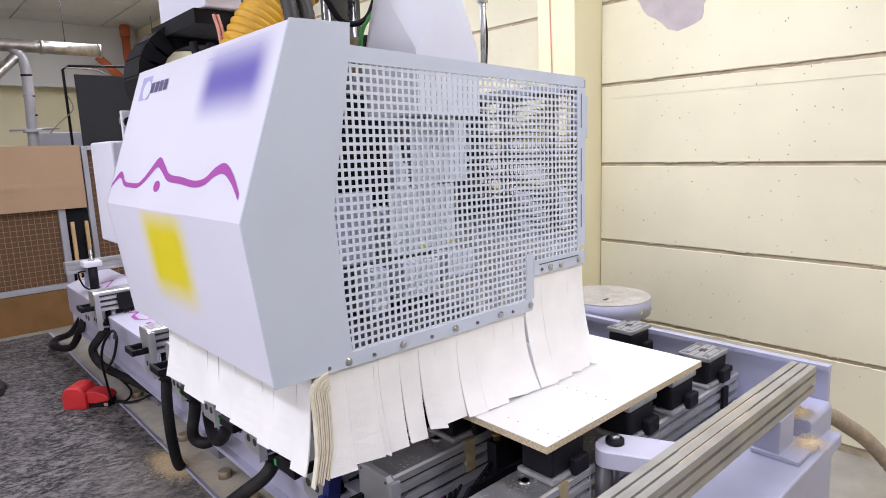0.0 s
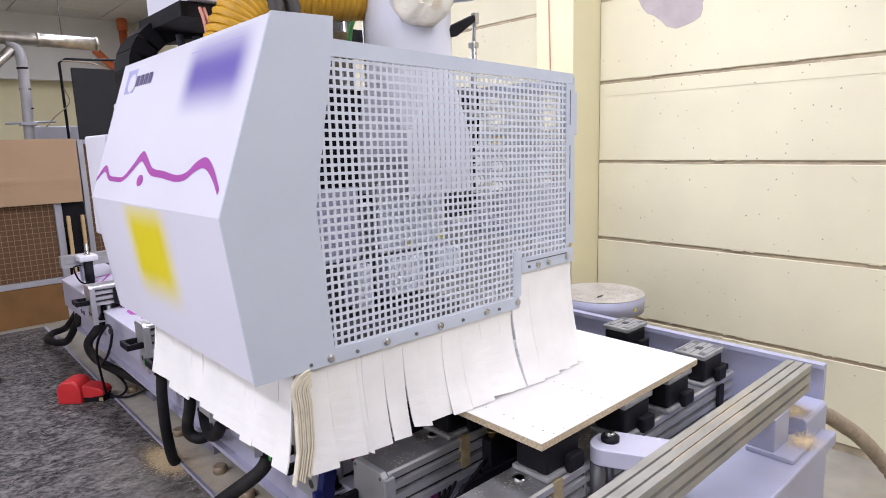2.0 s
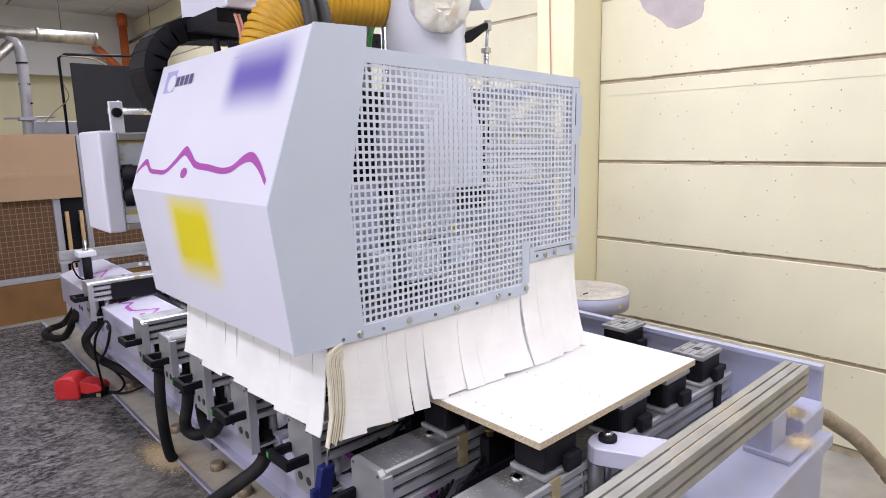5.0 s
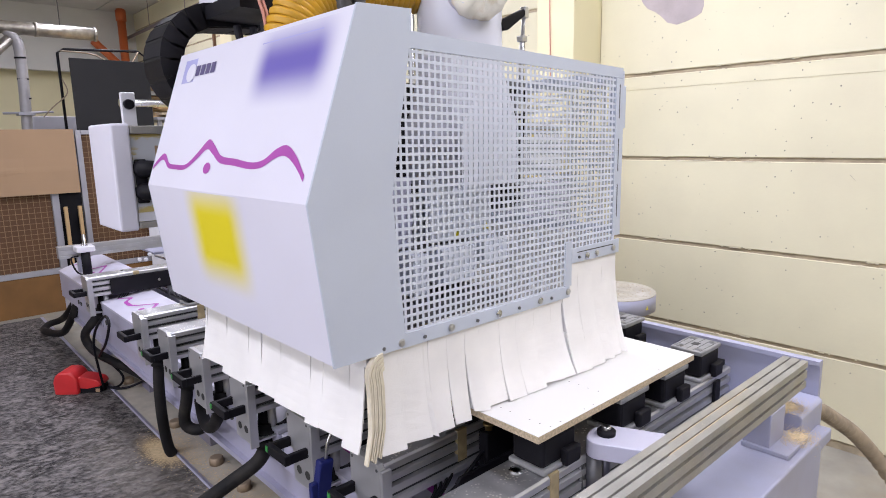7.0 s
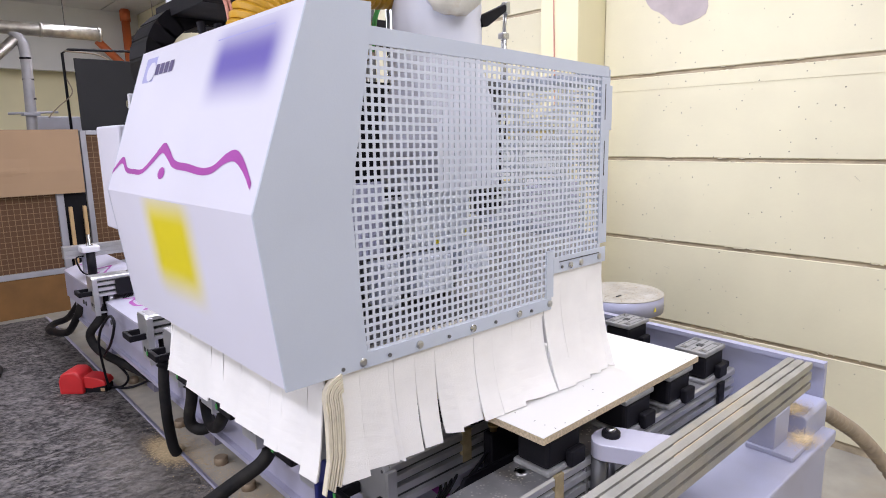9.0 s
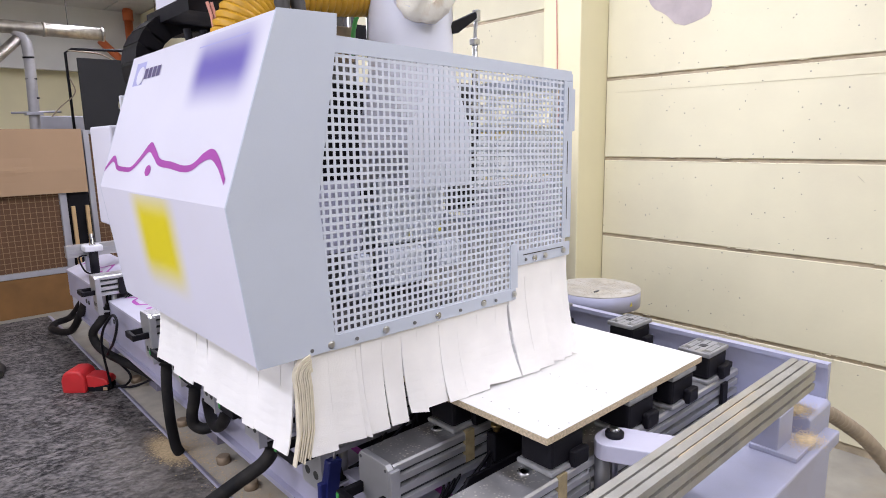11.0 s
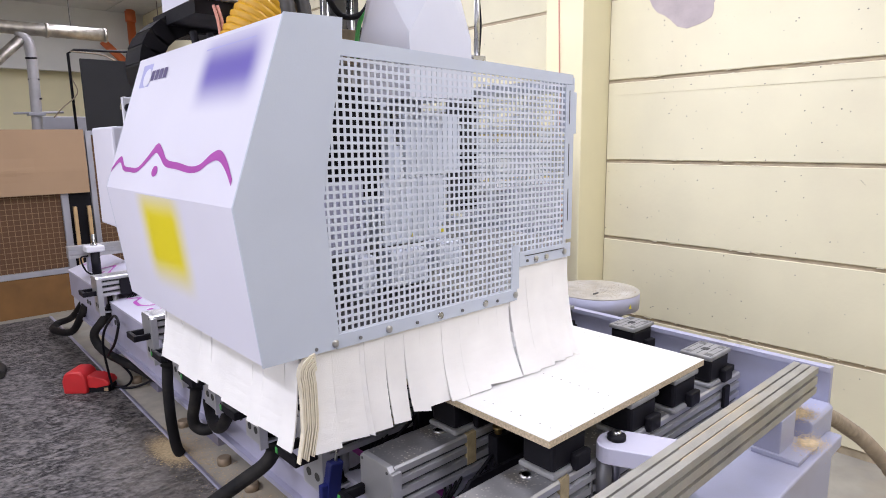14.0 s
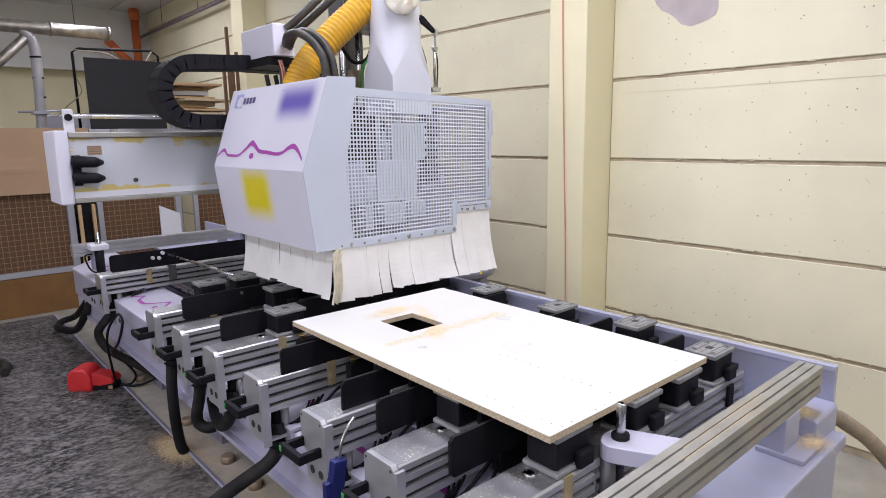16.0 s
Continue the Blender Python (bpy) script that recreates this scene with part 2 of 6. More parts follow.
M_BEIGEH = mat("beige_hose", (0.36, 0.29, 0.21), 0.7, 0, 0.2, 12)
M_PINK = mat("pink_tube", (0.62, 0.28, 0.22), 0.5)
M_GREEN = mat("green_tube", (0.06, 0.35, 0.08), 0.5)
M_BRASSY = mat("worn_brass", (0.42, 0.30, 0.13), 0.4, 0.8, 0.2, 20)
M_BRASS = mat("rusty_steel", (0.36, 0.28, 0.20), 0.6, 0.4, 0.3, 20)

for m in (M_BLACK, M_BLACKR, M_SCREEN):
    m.node_tree.nodes["Principled BSDF"].inputs["Specular IOR Level"].default_value = 0.18


def smear(m, ink, spots, amount):
    """Adds soft-edged smears of an ink to a material: spots are (x, y, half length, half width, turn) in the object's space."""
    nt = m.node_tree
    N, L = nt.nodes, nt.links
    b = N["Principled BSDF"]
    out = b.inputs["Base Color"].links[0].from_socket
    tc = N.new("ShaderNodeTexCoord")
    no = N.new("ShaderNodeTexNoise")
    no.inputs["Scale"].default_value, no.inputs["Detail"].default_value = 14, 6
    L.new(tc.outputs["Object"], no.inputs["Vector"])
    for x, y, a, c, turn in spots:
        mp = N.new("ShaderNodeMapping")
        mp.vector_type = "TEXTURE"
        mp.inputs["Location"].default_value = (x, y, 0)
        mp.inputs["Rotation"].default_value = (0, 0, radians(turn))
        mp.inputs["Scale"].default_value = (a, c, 1000)
        L.new(tc.outputs["Object"], mp.inputs["Vector"])
        le = N.new("ShaderNodeVectorMath")
        le.operation = "LENGTH"
        L.new(mp.outputs[0], le.inputs[0])
        r = N.new("ShaderNodeMapRange")
        r.interpolation_type = "SMOOTHSTEP"
        r.inputs["From Min"].default_value, r.inputs["From Max"].default_value = 1.0, 0.1
        L.new(le.outputs["Value"], r.inputs["Value"])
        ml = N.new("ShaderNodeMath")
        ml.operation = "MULTIPLY"
        L.new(r.outputs[0], ml.inputs[0])
        L.new(no.outputs["Fac"], ml.inputs[1])
        m2 = N.new("ShaderNodeMath")
        m2.operation = "MULTIPLY"
        m2.inputs[1].default_value = amount
        L.new(ml.outputs[0], m2.inputs[0])
        mx = N.new("ShaderNodeMix")
        mx.data_type = "RGBA"
        mx.inputs[7].default_value = (*ink, 1)
        L.new(m2.outputs[0], mx.inputs[0])
        L.new(out, mx.inputs[6])
        out = mx.outputs[2]
    L.new(out, b.inputs["Base Color"])


def edge_grease(m, top, low, ink):
    """Grease that creeps in from the upper and lower edge of the beam."""
    nt = m.node_tree
    N, L = nt.nodes, nt.links
    b = N["Principled BSDF"]
    out = b.inputs["Base Color"].links[0].from_socket
    tc = N.new("ShaderNodeTexCoord")
    sep = N.new("ShaderNodeSeparateXYZ")
    L.new(tc.outputs["Object"], sep.inputs[0])
    mp = N.new("ShaderNodeMapping")
    mp.inputs["Scale"].default_value = (1, 1, 2.2)
    L.new(tc.outputs["Object"], mp.inputs["Vector"])
    no = N.new("ShaderNodeTexNoise")
    no.inputs["Scale"].default_value, no.inputs["Detail"].default_value, no.inputs["Roughness"].default_value = 6.5, 7, 0.6
    L.new(mp.outputs[0], no.inputs["Vector"])

    def math_node(op, a, c):
        n = N.new("ShaderNodeMath")
        n.operation = op
        for i, v in enumerate((a, c)):
            if isinstance(v, (int, float)):
                n.inputs[i].default_value = v
            else:
                L.new(v, n.inputs[i])
        return n.outputs[0]
    d = math_node("MINIMUM", math_node("SUBTRACT", top, sep.outputs["Z"]), math_node("MULTIPLY", math_node("SUBTRACT", sep.outputs["Z"], low), 1.6))
    v = math_node("SUBTRACT", no.outputs["Fac"], math_node("ADD", math_node("MULTIPLY", d, 2.6), 0.43))
    r = N.new("ShaderNodeMapRange")
    r.inputs["From Min"].default_value, r.inputs["From Max"].default_value = 0.0, 0.06
    r.inputs["To Max"].default_value = 0.85
    L.new(v, r.inputs["Value"])
    mx = N.new("ShaderNodeMix")
    mx.data_type = "RGBA"
    mx.inputs[7].default_value = (*ink, 1)
    L.new(r.outputs[0], mx.inputs[0])
    L.new(out, mx.inputs[6])
    L.new(mx.outputs[2], b.inputs["Base Color"])


edge_grease(M_BEAM, 1.645, 1.372, (0.60, 0.46, 0.10))
smear(M_BOARD, (0.78, 0.60, 0.30), ((-0.39, 0.92, 0.34, 0.055, 62), (-0.40, 1.13, 0.11, 0.08, 10), (-0.45, 0.80, 0.12, 0.05, 30)), 1.5)
smear(M_CONC, (0.58, 0.53, 0.45), ((1.02, 3.6, 2.4, 0.22, 90),), 1.3)
smear(M_CONC, (0.62, 0.44, 0.22), ((1.0, 3.2, 0.5, 0.16, 90), (1.1, 2.5, 0.7, 0.12, 90), (2.6, 0.6, 0.5, 0.5, 0)), 0.4)
smear(M_MAT, (0.36, 0.32, 0.28), ((0.80, 3.0, 1.2, 0.30, 95),), 0.8)
smear(M_MAT, (0.55, 0.40, 0.22), ((0.93, 3.25, 0.30, 0.12, 95),), 2.0)

# ---- mesh helpers ----
def box(bm, x0, x1, y0, y1, z0, z1, bev=0.0, seg=2):
    vs = [bm.verts.new((x, y, z)) for x in (x0, x1) for y in (y0, y1) for z in (z0, z1)]
    fs = [bm.faces.new([vs[i] for i in q]) for q in ((0, 1, 3, 2), (4, 6, 7, 5), (0, 4, 5, 1), (2, 3, 7, 6), (0, 2, 6, 4), (1, 5, 7, 3))]
    if bev:
        es = list({e for f in fs for e in f.edges})
        bmesh.ops.bevel(bm, geom=es, offset=bev, segments=seg, affect="EDGES", profile=0.5)
    return vs


def prism(bm, pts, axis, lo, hi, bev=0.0):
    """A polygon pulled along an axis; pts are (a, b) in the other two axes, in order."""
    def at(p, c):
        return {"x": (c, p[0], p[1]), "y": (p[0], c, p[1]), "z": (p[0], p[1], c)}[axis]
    a = [bm.verts.new(at(p, lo)) for p in pts]
    b = [bm.verts.new(at(p, hi)) for p in pts]
    n = len(pts)
    fs = [bm.faces.new(a), bm.faces.new(b[::-1])] + [bm.faces.new((a[i], b[i], b[(i + 1) % n], a[(i + 1) % n])) for i in range(n)]
    if bev:
        es = list({e for f in fs for e in f.edges})
        bmesh.ops.bevel(bm, geom=es, offset=bev, segments=2, affect="EDGES", profile=0.5)
    bmesh.ops.recalc_face_normals(bm, faces=bm.faces[:])


def sweep(bm, pts, radius, seg=12, cap=True):
    """A tube along points; radius is a number or one number a point."""
    pts = [Vector(p) for p in pts]
    rad = radius if isinstance(radius, (list, tuple)) else [radius] * len(pts)
    up = None
    rings = []
    for i, p in enumerate(pts):
        d = (pts[min(i + 1, len(pts) - 1)] - pts[max(i - 1, 0)])
        d = d.normalized() if d.length > 1e-9 else Vector((0, 0, 1))
        if up is None:
            up = d.orthogonal().normalized()
        up = (up - d * up.dot(d))
        up = up.normalized() if up.length > 1e-6 else d.orthogonal().normalized()
        w = d.cross(up)
        rings.append([bm.verts.new(p + (up * math.cos(6.28319 * k / seg) + w * math.sin(6.28319 * k / seg)) * rad[i]) for k in range(seg)])
    for a, b in zip(rings, rings[1:]):
        for k in range(seg):
            f = bm.faces.new((a[k], a[(k + 1) % seg], b[(k + 1) % seg], b[k]))
            f.smooth = True
    if cap:
        bm.faces.new(rings[0][::-1])
        bm.faces.new(rings[-1])


def curve(pts, n=8):
    """Points along a smooth line through pts."""
    P = [Vector(p) for p in pts]
    P = [P[0] * 2 - P[1]] + P + [P[-1] * 2 - P[-2]]
    out = []
    for i in range(1, len(P) - 2):
        for k in range(n):
            t = k / n
            a, b, c, d = P[i - 1:i + 3]
            out.append(0.5 * ((2 * b) + (c - a) * t + (2 * a - 5 * b + 4 * c - d) * t * t + (3 * b - a - 3 * c + d) * t ** 3))
    out.append(P[-2])
    return out


ORG = {}


def thing(name, origin, label, category, group="", kind=""):
    ob = new(name)
    ob.empty_display_size = 0.05
    ob.location = origin
    ORG[ob] = Vector(origin)
    return tagged(ob, label, category, group, kind)


def part(name, bm, material, parent=None, label="", hinge=None, smooth=False):
    """Links a bmesh, given in world places, as one mesh under a thing or part; hinge: the place of its own origin."""
    me = bpy.data.meshes.new(name)
    base = ORG[parent] if parent else Vector((0, 0, 0))
    own = Vector(hinge) if hinge else base
    bmesh.ops.recalc_face_normals(bm, faces=bm.faces[:])
    bmesh.ops.translate(bm, verts=bm.verts[:], vec=-own)
    if smooth:
        for f in bm.faces:
            f.smooth = True
    bm.to_mesh(me)
    bm.free()
    me.materials.append(material)
    ob = new(name, me)
    if parent:
        ob.parent = parent
    ob.location = own - base
    ORG[ob] = own
    return tagged(ob, label)


def B():
    return bmesh.new()


def boxpart(name, dims, material, parent=None, label="", bev=0.0):
    bm = B()
    box(bm, *dims, bev)
    return part(name, bm, material, parent, label)


def twin(ob, dx, dy, dz, parent=None):
    """Another piece on the same mesh, shifted."""
    o = bpy.data.objects.new(ob.name, ob.data)
    scene.collection.objects.link(o)
    o.parent = parent or ob.parent
    o.location = ob.location + Vector((dx, dy, dz))
    for key in ("label",):
        if key in ob:
            o[key] = ob[key]
    ORG[o] = ORG[ob] + Vector((dx, dy, dz))
    return o


def structure(name, bm, material, label, category):
    return tagged(part(name, bm, material), label, category, kind="structure")


# ---- the hall ----
def hall():
    bm = B()
    box(bm, -60, 60, -60, 60, -0.2, 0.0)
    structure("floor", bm, M_CONC, "dusty concrete workshop floor with sawdust", "floor")
    bm = B()
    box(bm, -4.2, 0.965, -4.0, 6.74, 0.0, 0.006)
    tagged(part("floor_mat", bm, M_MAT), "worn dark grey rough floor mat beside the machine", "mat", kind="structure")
    bm = B()
    prism(bm, [(0.966, 0.0), (0.966, 0.010), (0.972, 0.012), (0.992, 0.003), (0.992, 0.0)], "y", -4.0, 6.74)
    structure("mat_edging", bm, M_LAVL, "pale worn edging strip along the floor mat", "trim")
    walls = (("wall_east", (3.460, 3.75, -4.2, 11.7, 0, 3.75)), ("wall_north", (-4.3, 3.475, 11.5, 11.7, 0, 3.75)),
             ("wall_west", (-4.5, -4.3, -4.2, 11.7, 0, 3.75)), ("wall_south", (-4.3, 3.475, -4.2, -4.0, 0, 3.75)))
    made = {}
    for name, d in walls:
        bm = B()
        box(bm, *d)
        made[name] = structure(name, bm, M_SEAM if name == "wall_east" else M_WALLY, "cream painted concrete panel wall" if name == "wall_east" else "yellow painted workshop wall", "wall")
    bm = B()
    box(bm, -4.3, 3.475, 11.2, 11.35, 2.74, 3.7)
    structure("wall_bulkhead", bm, M_BULK, "pale grey bulkhead across the hall", "wall")
    bm = B()
    box(bm, -4.5, 3.75, -4.2, 11.7, 3.73, 3.9)
    for i in range(7):
        for j in range(13):
            box(bm, -4.29 + i * 1.2, -4.29 + i * 1.2 + 1.18, -3.9 + j * 1.2, -3.9 + j * 1.2 + 1.18, 3.70, 3.73)
    structure("ceiling", bm, M_CEIL, "white ceiling of large boards with dark joints", "ceiling")
    # wall panels between the pilasters
    rng = random.Random(4)
    spans = ((-3.99, -2.25), (-1.98, 2.27), (2.55, 6.95), (7.25, 11.48))
    for a, b in spans:
        for k in range(8):
            z0 = 0.035 + 0.0 if k == 0 else 0.483 + 0.4915 * (k - 1)
            z1 = min(0.483 + 0.4915 * k, 3.70)
            bm = B()
            box(bm, 3.45 + rng.uniform(-0.002, 0.002), 3.4595, a + 0.003, b - 0.003, z0 + 0.010, z1 - 0.010, 0.004, 1)
            part("panel", bm, M_WALL, made["wall_east"])
    for a, b in ((-2.25, -1.98), (2.27, 2.55), (6.95, 7.25)):
        bm = B()
        box(bm, 3.17, 3.4595, a, b, 0, 3.7, 0.006)
        structure("pilaster", bm, M_WALLY, "cream painted concrete pilaster", "pilaster")
    # place where the paint has come off
    bm = B()
    pts = []
    for k in range(26):
        a = 6.2832 * k / 26
        r = 1 + 0.10 * math.sin(3 * a + 1) + 0.05 * math.sin(7 * a)
        pts.append((1.80 + 0.215 * r * math.cos(a), 2.40 + 0.165 * r * math.sin(a) + 0.04 * math.cos(a)))
    prism(bm, pts, "x", 3.4465, 3.452)
    tagged(part("paint_patch", bm, M_PLASTER, made["wall_east"], "bare grey plaster where the paint peeled off"))
    for y0, y1, z in ((-1.9, 2.2, 1.872),):
        bm = B()
        box(bm, 3.4465, 3.4515, y0, y1, z, z + 0.0007)
        part("crack", bm, M_CRACK, made["wall_east"], "hairline crack in the paint")
    # paint broken off along the joints, and scuffs
    rng = random.Random(14)
    bm = B()
    for k in range(1, 7):
        zj = 0.483 + 0.4915 * (k - 1)
        p = -1.9
        while p < 6.9:
            p += rng.expovariate(7.0 if k < 4 else 2.5)
            n = rng.randint(1, 6)
            for i in range(n):
                l, t = rng.uniform(0.006, 0.035), rng.uniform(0.002, 0.006)
                zz = zj + rng.choice((-0.0105, 0.0095)) + rng.uniform(-0.001, 0.001)
                if not 2.25 < p < 2.58:
                    prism(bm, [(p, zz - t * 0.5), (p + l * 0.6, zz - t * 0.6), (p + l, zz), (p + l * 0.5, zz + t * 0.5), (p + l * 0.1, zz + t * 0.3)], "x", 3.4462, 3.454)
                p += l * rng.uniform(0.8, 1.6)
    tagged(part("paint_flakes", bm, M_FLAKE, made["wall_east"], "broken paint along the panel joints"), kind="stuff")
    bm = B()
    for i in range(40):
        y, z = rng.uniform(-1.6, 2.2), rng.uniform(0.2, 2.1)
        l, t = rng.uniform(0.006, 0.04), rng.uniform(0.0006, 0.002)
        d = rng.choice((0, 0, 0.0, 0.3, -0.5, 1.0)) * l
        prism(bm, [(y, z), (y + l, z + d), (y + l * 0.9, z + d + t), (y + l * 0.2, z + d * 0.2 + t * 1.4)], "x", 3.4467, 3.452)
    tagged(part("scuffs", bm, M_CRACK, made["wall_east"], "small dark scuffs"), kind="stuff")
    # thin red cable down the pilaster
    bm = B()
    sweep(bm, curve([(3.165, 2.45, 3.7), (3.165, 2.452, 2.6), (3.165, 2.415, 1.5), (3.165, 2.39, 0.9), (3.165, 2.37, 0.02)]), 0.004, 6)
    tagged(part("cable", bm, M_PINK), "thin red cable hanging down the pilaster", "cable")


hall()


# ---- far end of the hall ----
def fence():
    f = thing("fence", (1.2, 6.8, 0), "grey steel fence with wire mesh and brown hardboard behind", "fence")
    for x0, x1 in ((-2.0, -1.95), (1.20, 1.26), (1.46, 1.51), (2.21, 2.27), (2.40, 2.45), (3.1, 3.15)):
        boxpart("post", (x0, x1, 6.80, 6.84, 0, 1.75), M_FENCE, f, bev=0.004)
    for x0, x1 in ((-1.95, 1.20), (1.51, 2.21), (2.45, 3.1)):
        boxpart("bottom_rail", (x0, x1, 6.795, 6.835, 0.39, 0.44), M_FENCE, f, bev=0.003)
        boxpart("top_rail", (x0, x1, 6.795, 6.835, 1.71, 1.75), M_FENCE, f, bev=0.003)
        boxpart("backing_board", (x0, x1, 6.85, 6.86, 0.44, 1.75), M_HARDB, f, "brown hardboard sheet behind the mesh")
        boxpart("kick_board", (x0, x1, 6.80, 6.82, 0.02, 0.385), M_WOOD, f, "orange-brown wooden board with faded writing")
        bm = B()
        n = int((x1 - x0) / 0.05)
        for i in range(1, n + 1):
            box(bm, x0 + i * 0.05 - 0.002, x0 + i * 0.05 + 0.002, 6.81, 6.814, 0.44, 1.71)
        for j in range(1, 26):
            box(bm, x0, x1, 6.806, 6.81, 0.44 + j * 0.05 - 0.002, 0.44 + j * 0.05 + 0.002)
        part("wire_mesh", bm, M_WIRE, f, "fine welded wire mesh")
    boxpart("plate", (1.26, 1.46, 6.85, 6.86, 0.05, 1.7), M_BLACK, f, "dark plate between two posts")
    s = thing("pine_slat", (1.30, 6.76, 0), "narrow pale pine slat leaning on the fence", "wood", "pine slats")
    boxpart("slat", (1.28, 1.31, 6.74, 6.78, 0, 1.03), M_PINE, s, bev=0.002)
    copy_thing(s, pose(1.42, 6.76, 0, 0, 0, 0))
    c = thing("cardboard_sheet", (0, 6.74, 1.15), "large brown cardboard sheet hung over the fence", "cardboard")
    bm = B()
    n = 24
    for i in range(n):
        x0, x1 = -2.0 + 3.44 * i / n, -2.0 + 3.44 * (i + 1) / n
        def dy(x, z):
            return 6.76 - 0.012 * math.exp(-((z - 1.38 - 0.01 * math.sin(3 * x)) / 0.05) ** 2) * (1 if x < 0.9 else 0.3)
        zs = [1.16, 1.28, 1.34, 1.37, 1.39, 1.42, 1.5, 1.76]
        for a, b in zip(zs, zs[1:]):
            vs = [bm.verts.new((x, dy(x, z), z)) for x, z in ((x0, a), (x1, a), (x1, b), (x0, b))]
            bm.faces.new(vs)
    bmesh.ops.remove_doubles(bm, verts=bm.verts[:], dist=0.0005)
    bmesh.ops.solidify(bm, geom=bm.faces[:], thickness=0.006)
    part("sheet", bm, M_CARD, c)
    b = thing("black_board", (1.9, 6.95, 0), "large matt black board standing behind the fence", "board")
    boxpart("board", (1.52, 2.24, 6.94, 6.97, 0, 2.44), M_SCREEN, b, bev=0.003)
    w = thing("white_panel", (2.1, 6.6, 0), "white offcut panel leaning on the fence", "panel")
    bm = B()
    prism(bm, [(1.98, 0.55), (2.18, 0.58), (2.18, 0.88), (1.98, 0.98)], "y", 6.60, 6.616)
    box(bm, 1.98, 2.18, 6.60, 6.616, 0, 0.55)
    part("sheet", bm, M_WHITEP, w)


def far_clutter():
    d = thing("ventilation_duct", (1.0, 8.0, 2.8), "silver galvanised ventilation duct under the ceiling", "duct")
    bm = B()
    pts = [(-4.2, 8.0, 2.835), (-1, 8.0, 2.835), (1.3, 8.0, 2.835), (2.05, 8.0, 2.835)]
    sweep(bm, pts, 0.068, 20)
    part("main_pipe", bm, M_DUCT, d)
    for x in (0.2, 0.95, 1.45, 2.02):
        bm = B()
        sweep(bm, [(x, 8.0, 2.835), (x + 0.03, 8.0, 2.835)], 0.075, 20)
        part("joint_ring", bm, M_DUCT, d)
    bm = B()
    sweep(bm, curve([(1.16, 8.0, 2.835), (1.26, 8.0, 2.74), (1.29, 7.98, 2.62), (1.285, 7.96, 2.30), (1.26, 7.95, 1.72)]), 0.052, 16)
    dp = part("drop_pipe", bm, M_PIPEP, d, "pale grey drop pipe")
    for z in (2.52, 2.30, 2.10):
        bm = B()
        sweep(bm, [(1.287, 7.965, z), (1.286, 7.964, z + 0.018)], 0.055, 16)
        part("band", bm, M_BLACK, dp)
    bm = B()
    sweep(bm, [(1.22, 8.0, 2.72), (0.95, 7.98, 2.45), (0.7, 7.96, 2.3)], 0.052, 16)
    part("branch_pipe", bm, M_DUCT, d)
    bm = B()
    sweep(bm, [(1.06, 7.93, 1.95), (1.52, 7.93, 1.97)], 0.012, 8)
    box(bm, 1.19, 1.34, 7.86, 8.03, 1.93, 1.96)
    part("gate_valve", bm, M_FENCE, d, "sliding gate on the drop pipe")
    for x in (0.55, 1.7):
        bm = B()
        sweep(bm, [(x, 8.0, 2.86), (x, 8.0, 3.7)], 0.005, 6)
        part("hanger", bm, M_DARKSTEEL, d)
    p = thing("orange_pipe", (3.17, 10.9, 0), "orange-red drain pipe with a slanting branch", "pipe")
    bm = B()
    sweep(bm, [(3.17, 10.9, 0), (3.17, 10.9, 3.7)], 0.062, 14)
    part("riser", bm, M_ORANGE, p)
    bm = B()
    sweep(bm, [(3.17, 10.9, 3.52), (3.17, 10.9, 3.68)], 0.078, 14)
    part("socket", bm, M_ORANGE, p)
    bm = B()
    sweep(bm, [(3.16, 10.9, 2.76), (2.72, 10.85, 3.18)], 0.058, 14)
    part("branch", bm, M_ORANGE, p)
    c = thing("pipework", (1.6, 7.6, 0), "thin black conduit frame with loose cables", "conduit")
    bm = B()
    sweep(bm, [(1.56, 7.6, 0), (1.56, 7.6, 2.56), (1.62, 7.6, 2.60), (2.35, 7.6, 2.63), (2.42, 7.6, 2.58), (2.42, 7.6, 0)], 0.014, 8)
    part("conduit", bm, M_BLACK, c)
    bm = B()
    sweep(bm, curve([(1.58, 7.58, 2.58), (1.9, 7.58, 2.56), (2.1, 7.58, 2.44), (2.2, 7.58, 2.40), (2.35, 7.58, 2.62)]), 0.008, 6)
    sweep(bm, curve([(1.57, 7.58, 2.3), (1.60, 7.57, 2.15), (1.45, 7.57, 2.0), (1.36, 7.57, 1.9)]), 0.006, 6)
    part("loose_cable", bm, M_BEIGEH, c)
    r = thing("steel_conduit", (3.42, 9, 2.6), "dark grey conduit hung below the ceiling", "conduit")
    bm = B()
    sweep(bm, [(3.3, 11.47, 3.30), (3.3, 6.65, 3.34)], 0.024, 10)
    for y, z in ((10.02, 3.31), (8.58, 3.32)):
        sweep(bm, [(3.3, y, z), (3.3, y, 3.7)], 0.005, 6)
    part("pipe", bm, M_CONDUIT, r)
    # timber against the side wall
    t = thing("timber_rack", (2.75, 7.5, 0), "steel rack with stacked boards and offcuts", "rack")
    for x, y in ((2.32, 7.05), (3.08, 7.05), (2.32, 8.1), (3.08, 8.1)):
        boxpart("upright", (x, x + 0.04, y, y + 0.04, 0, 1.86), M_FENCE, t)
    boxpart("shelf", (2.30, 3.13, 7.0, 8.15, 1.86, 1.89), M_FENCE, t)
    rng = random.Random(8)
    z = 1.89
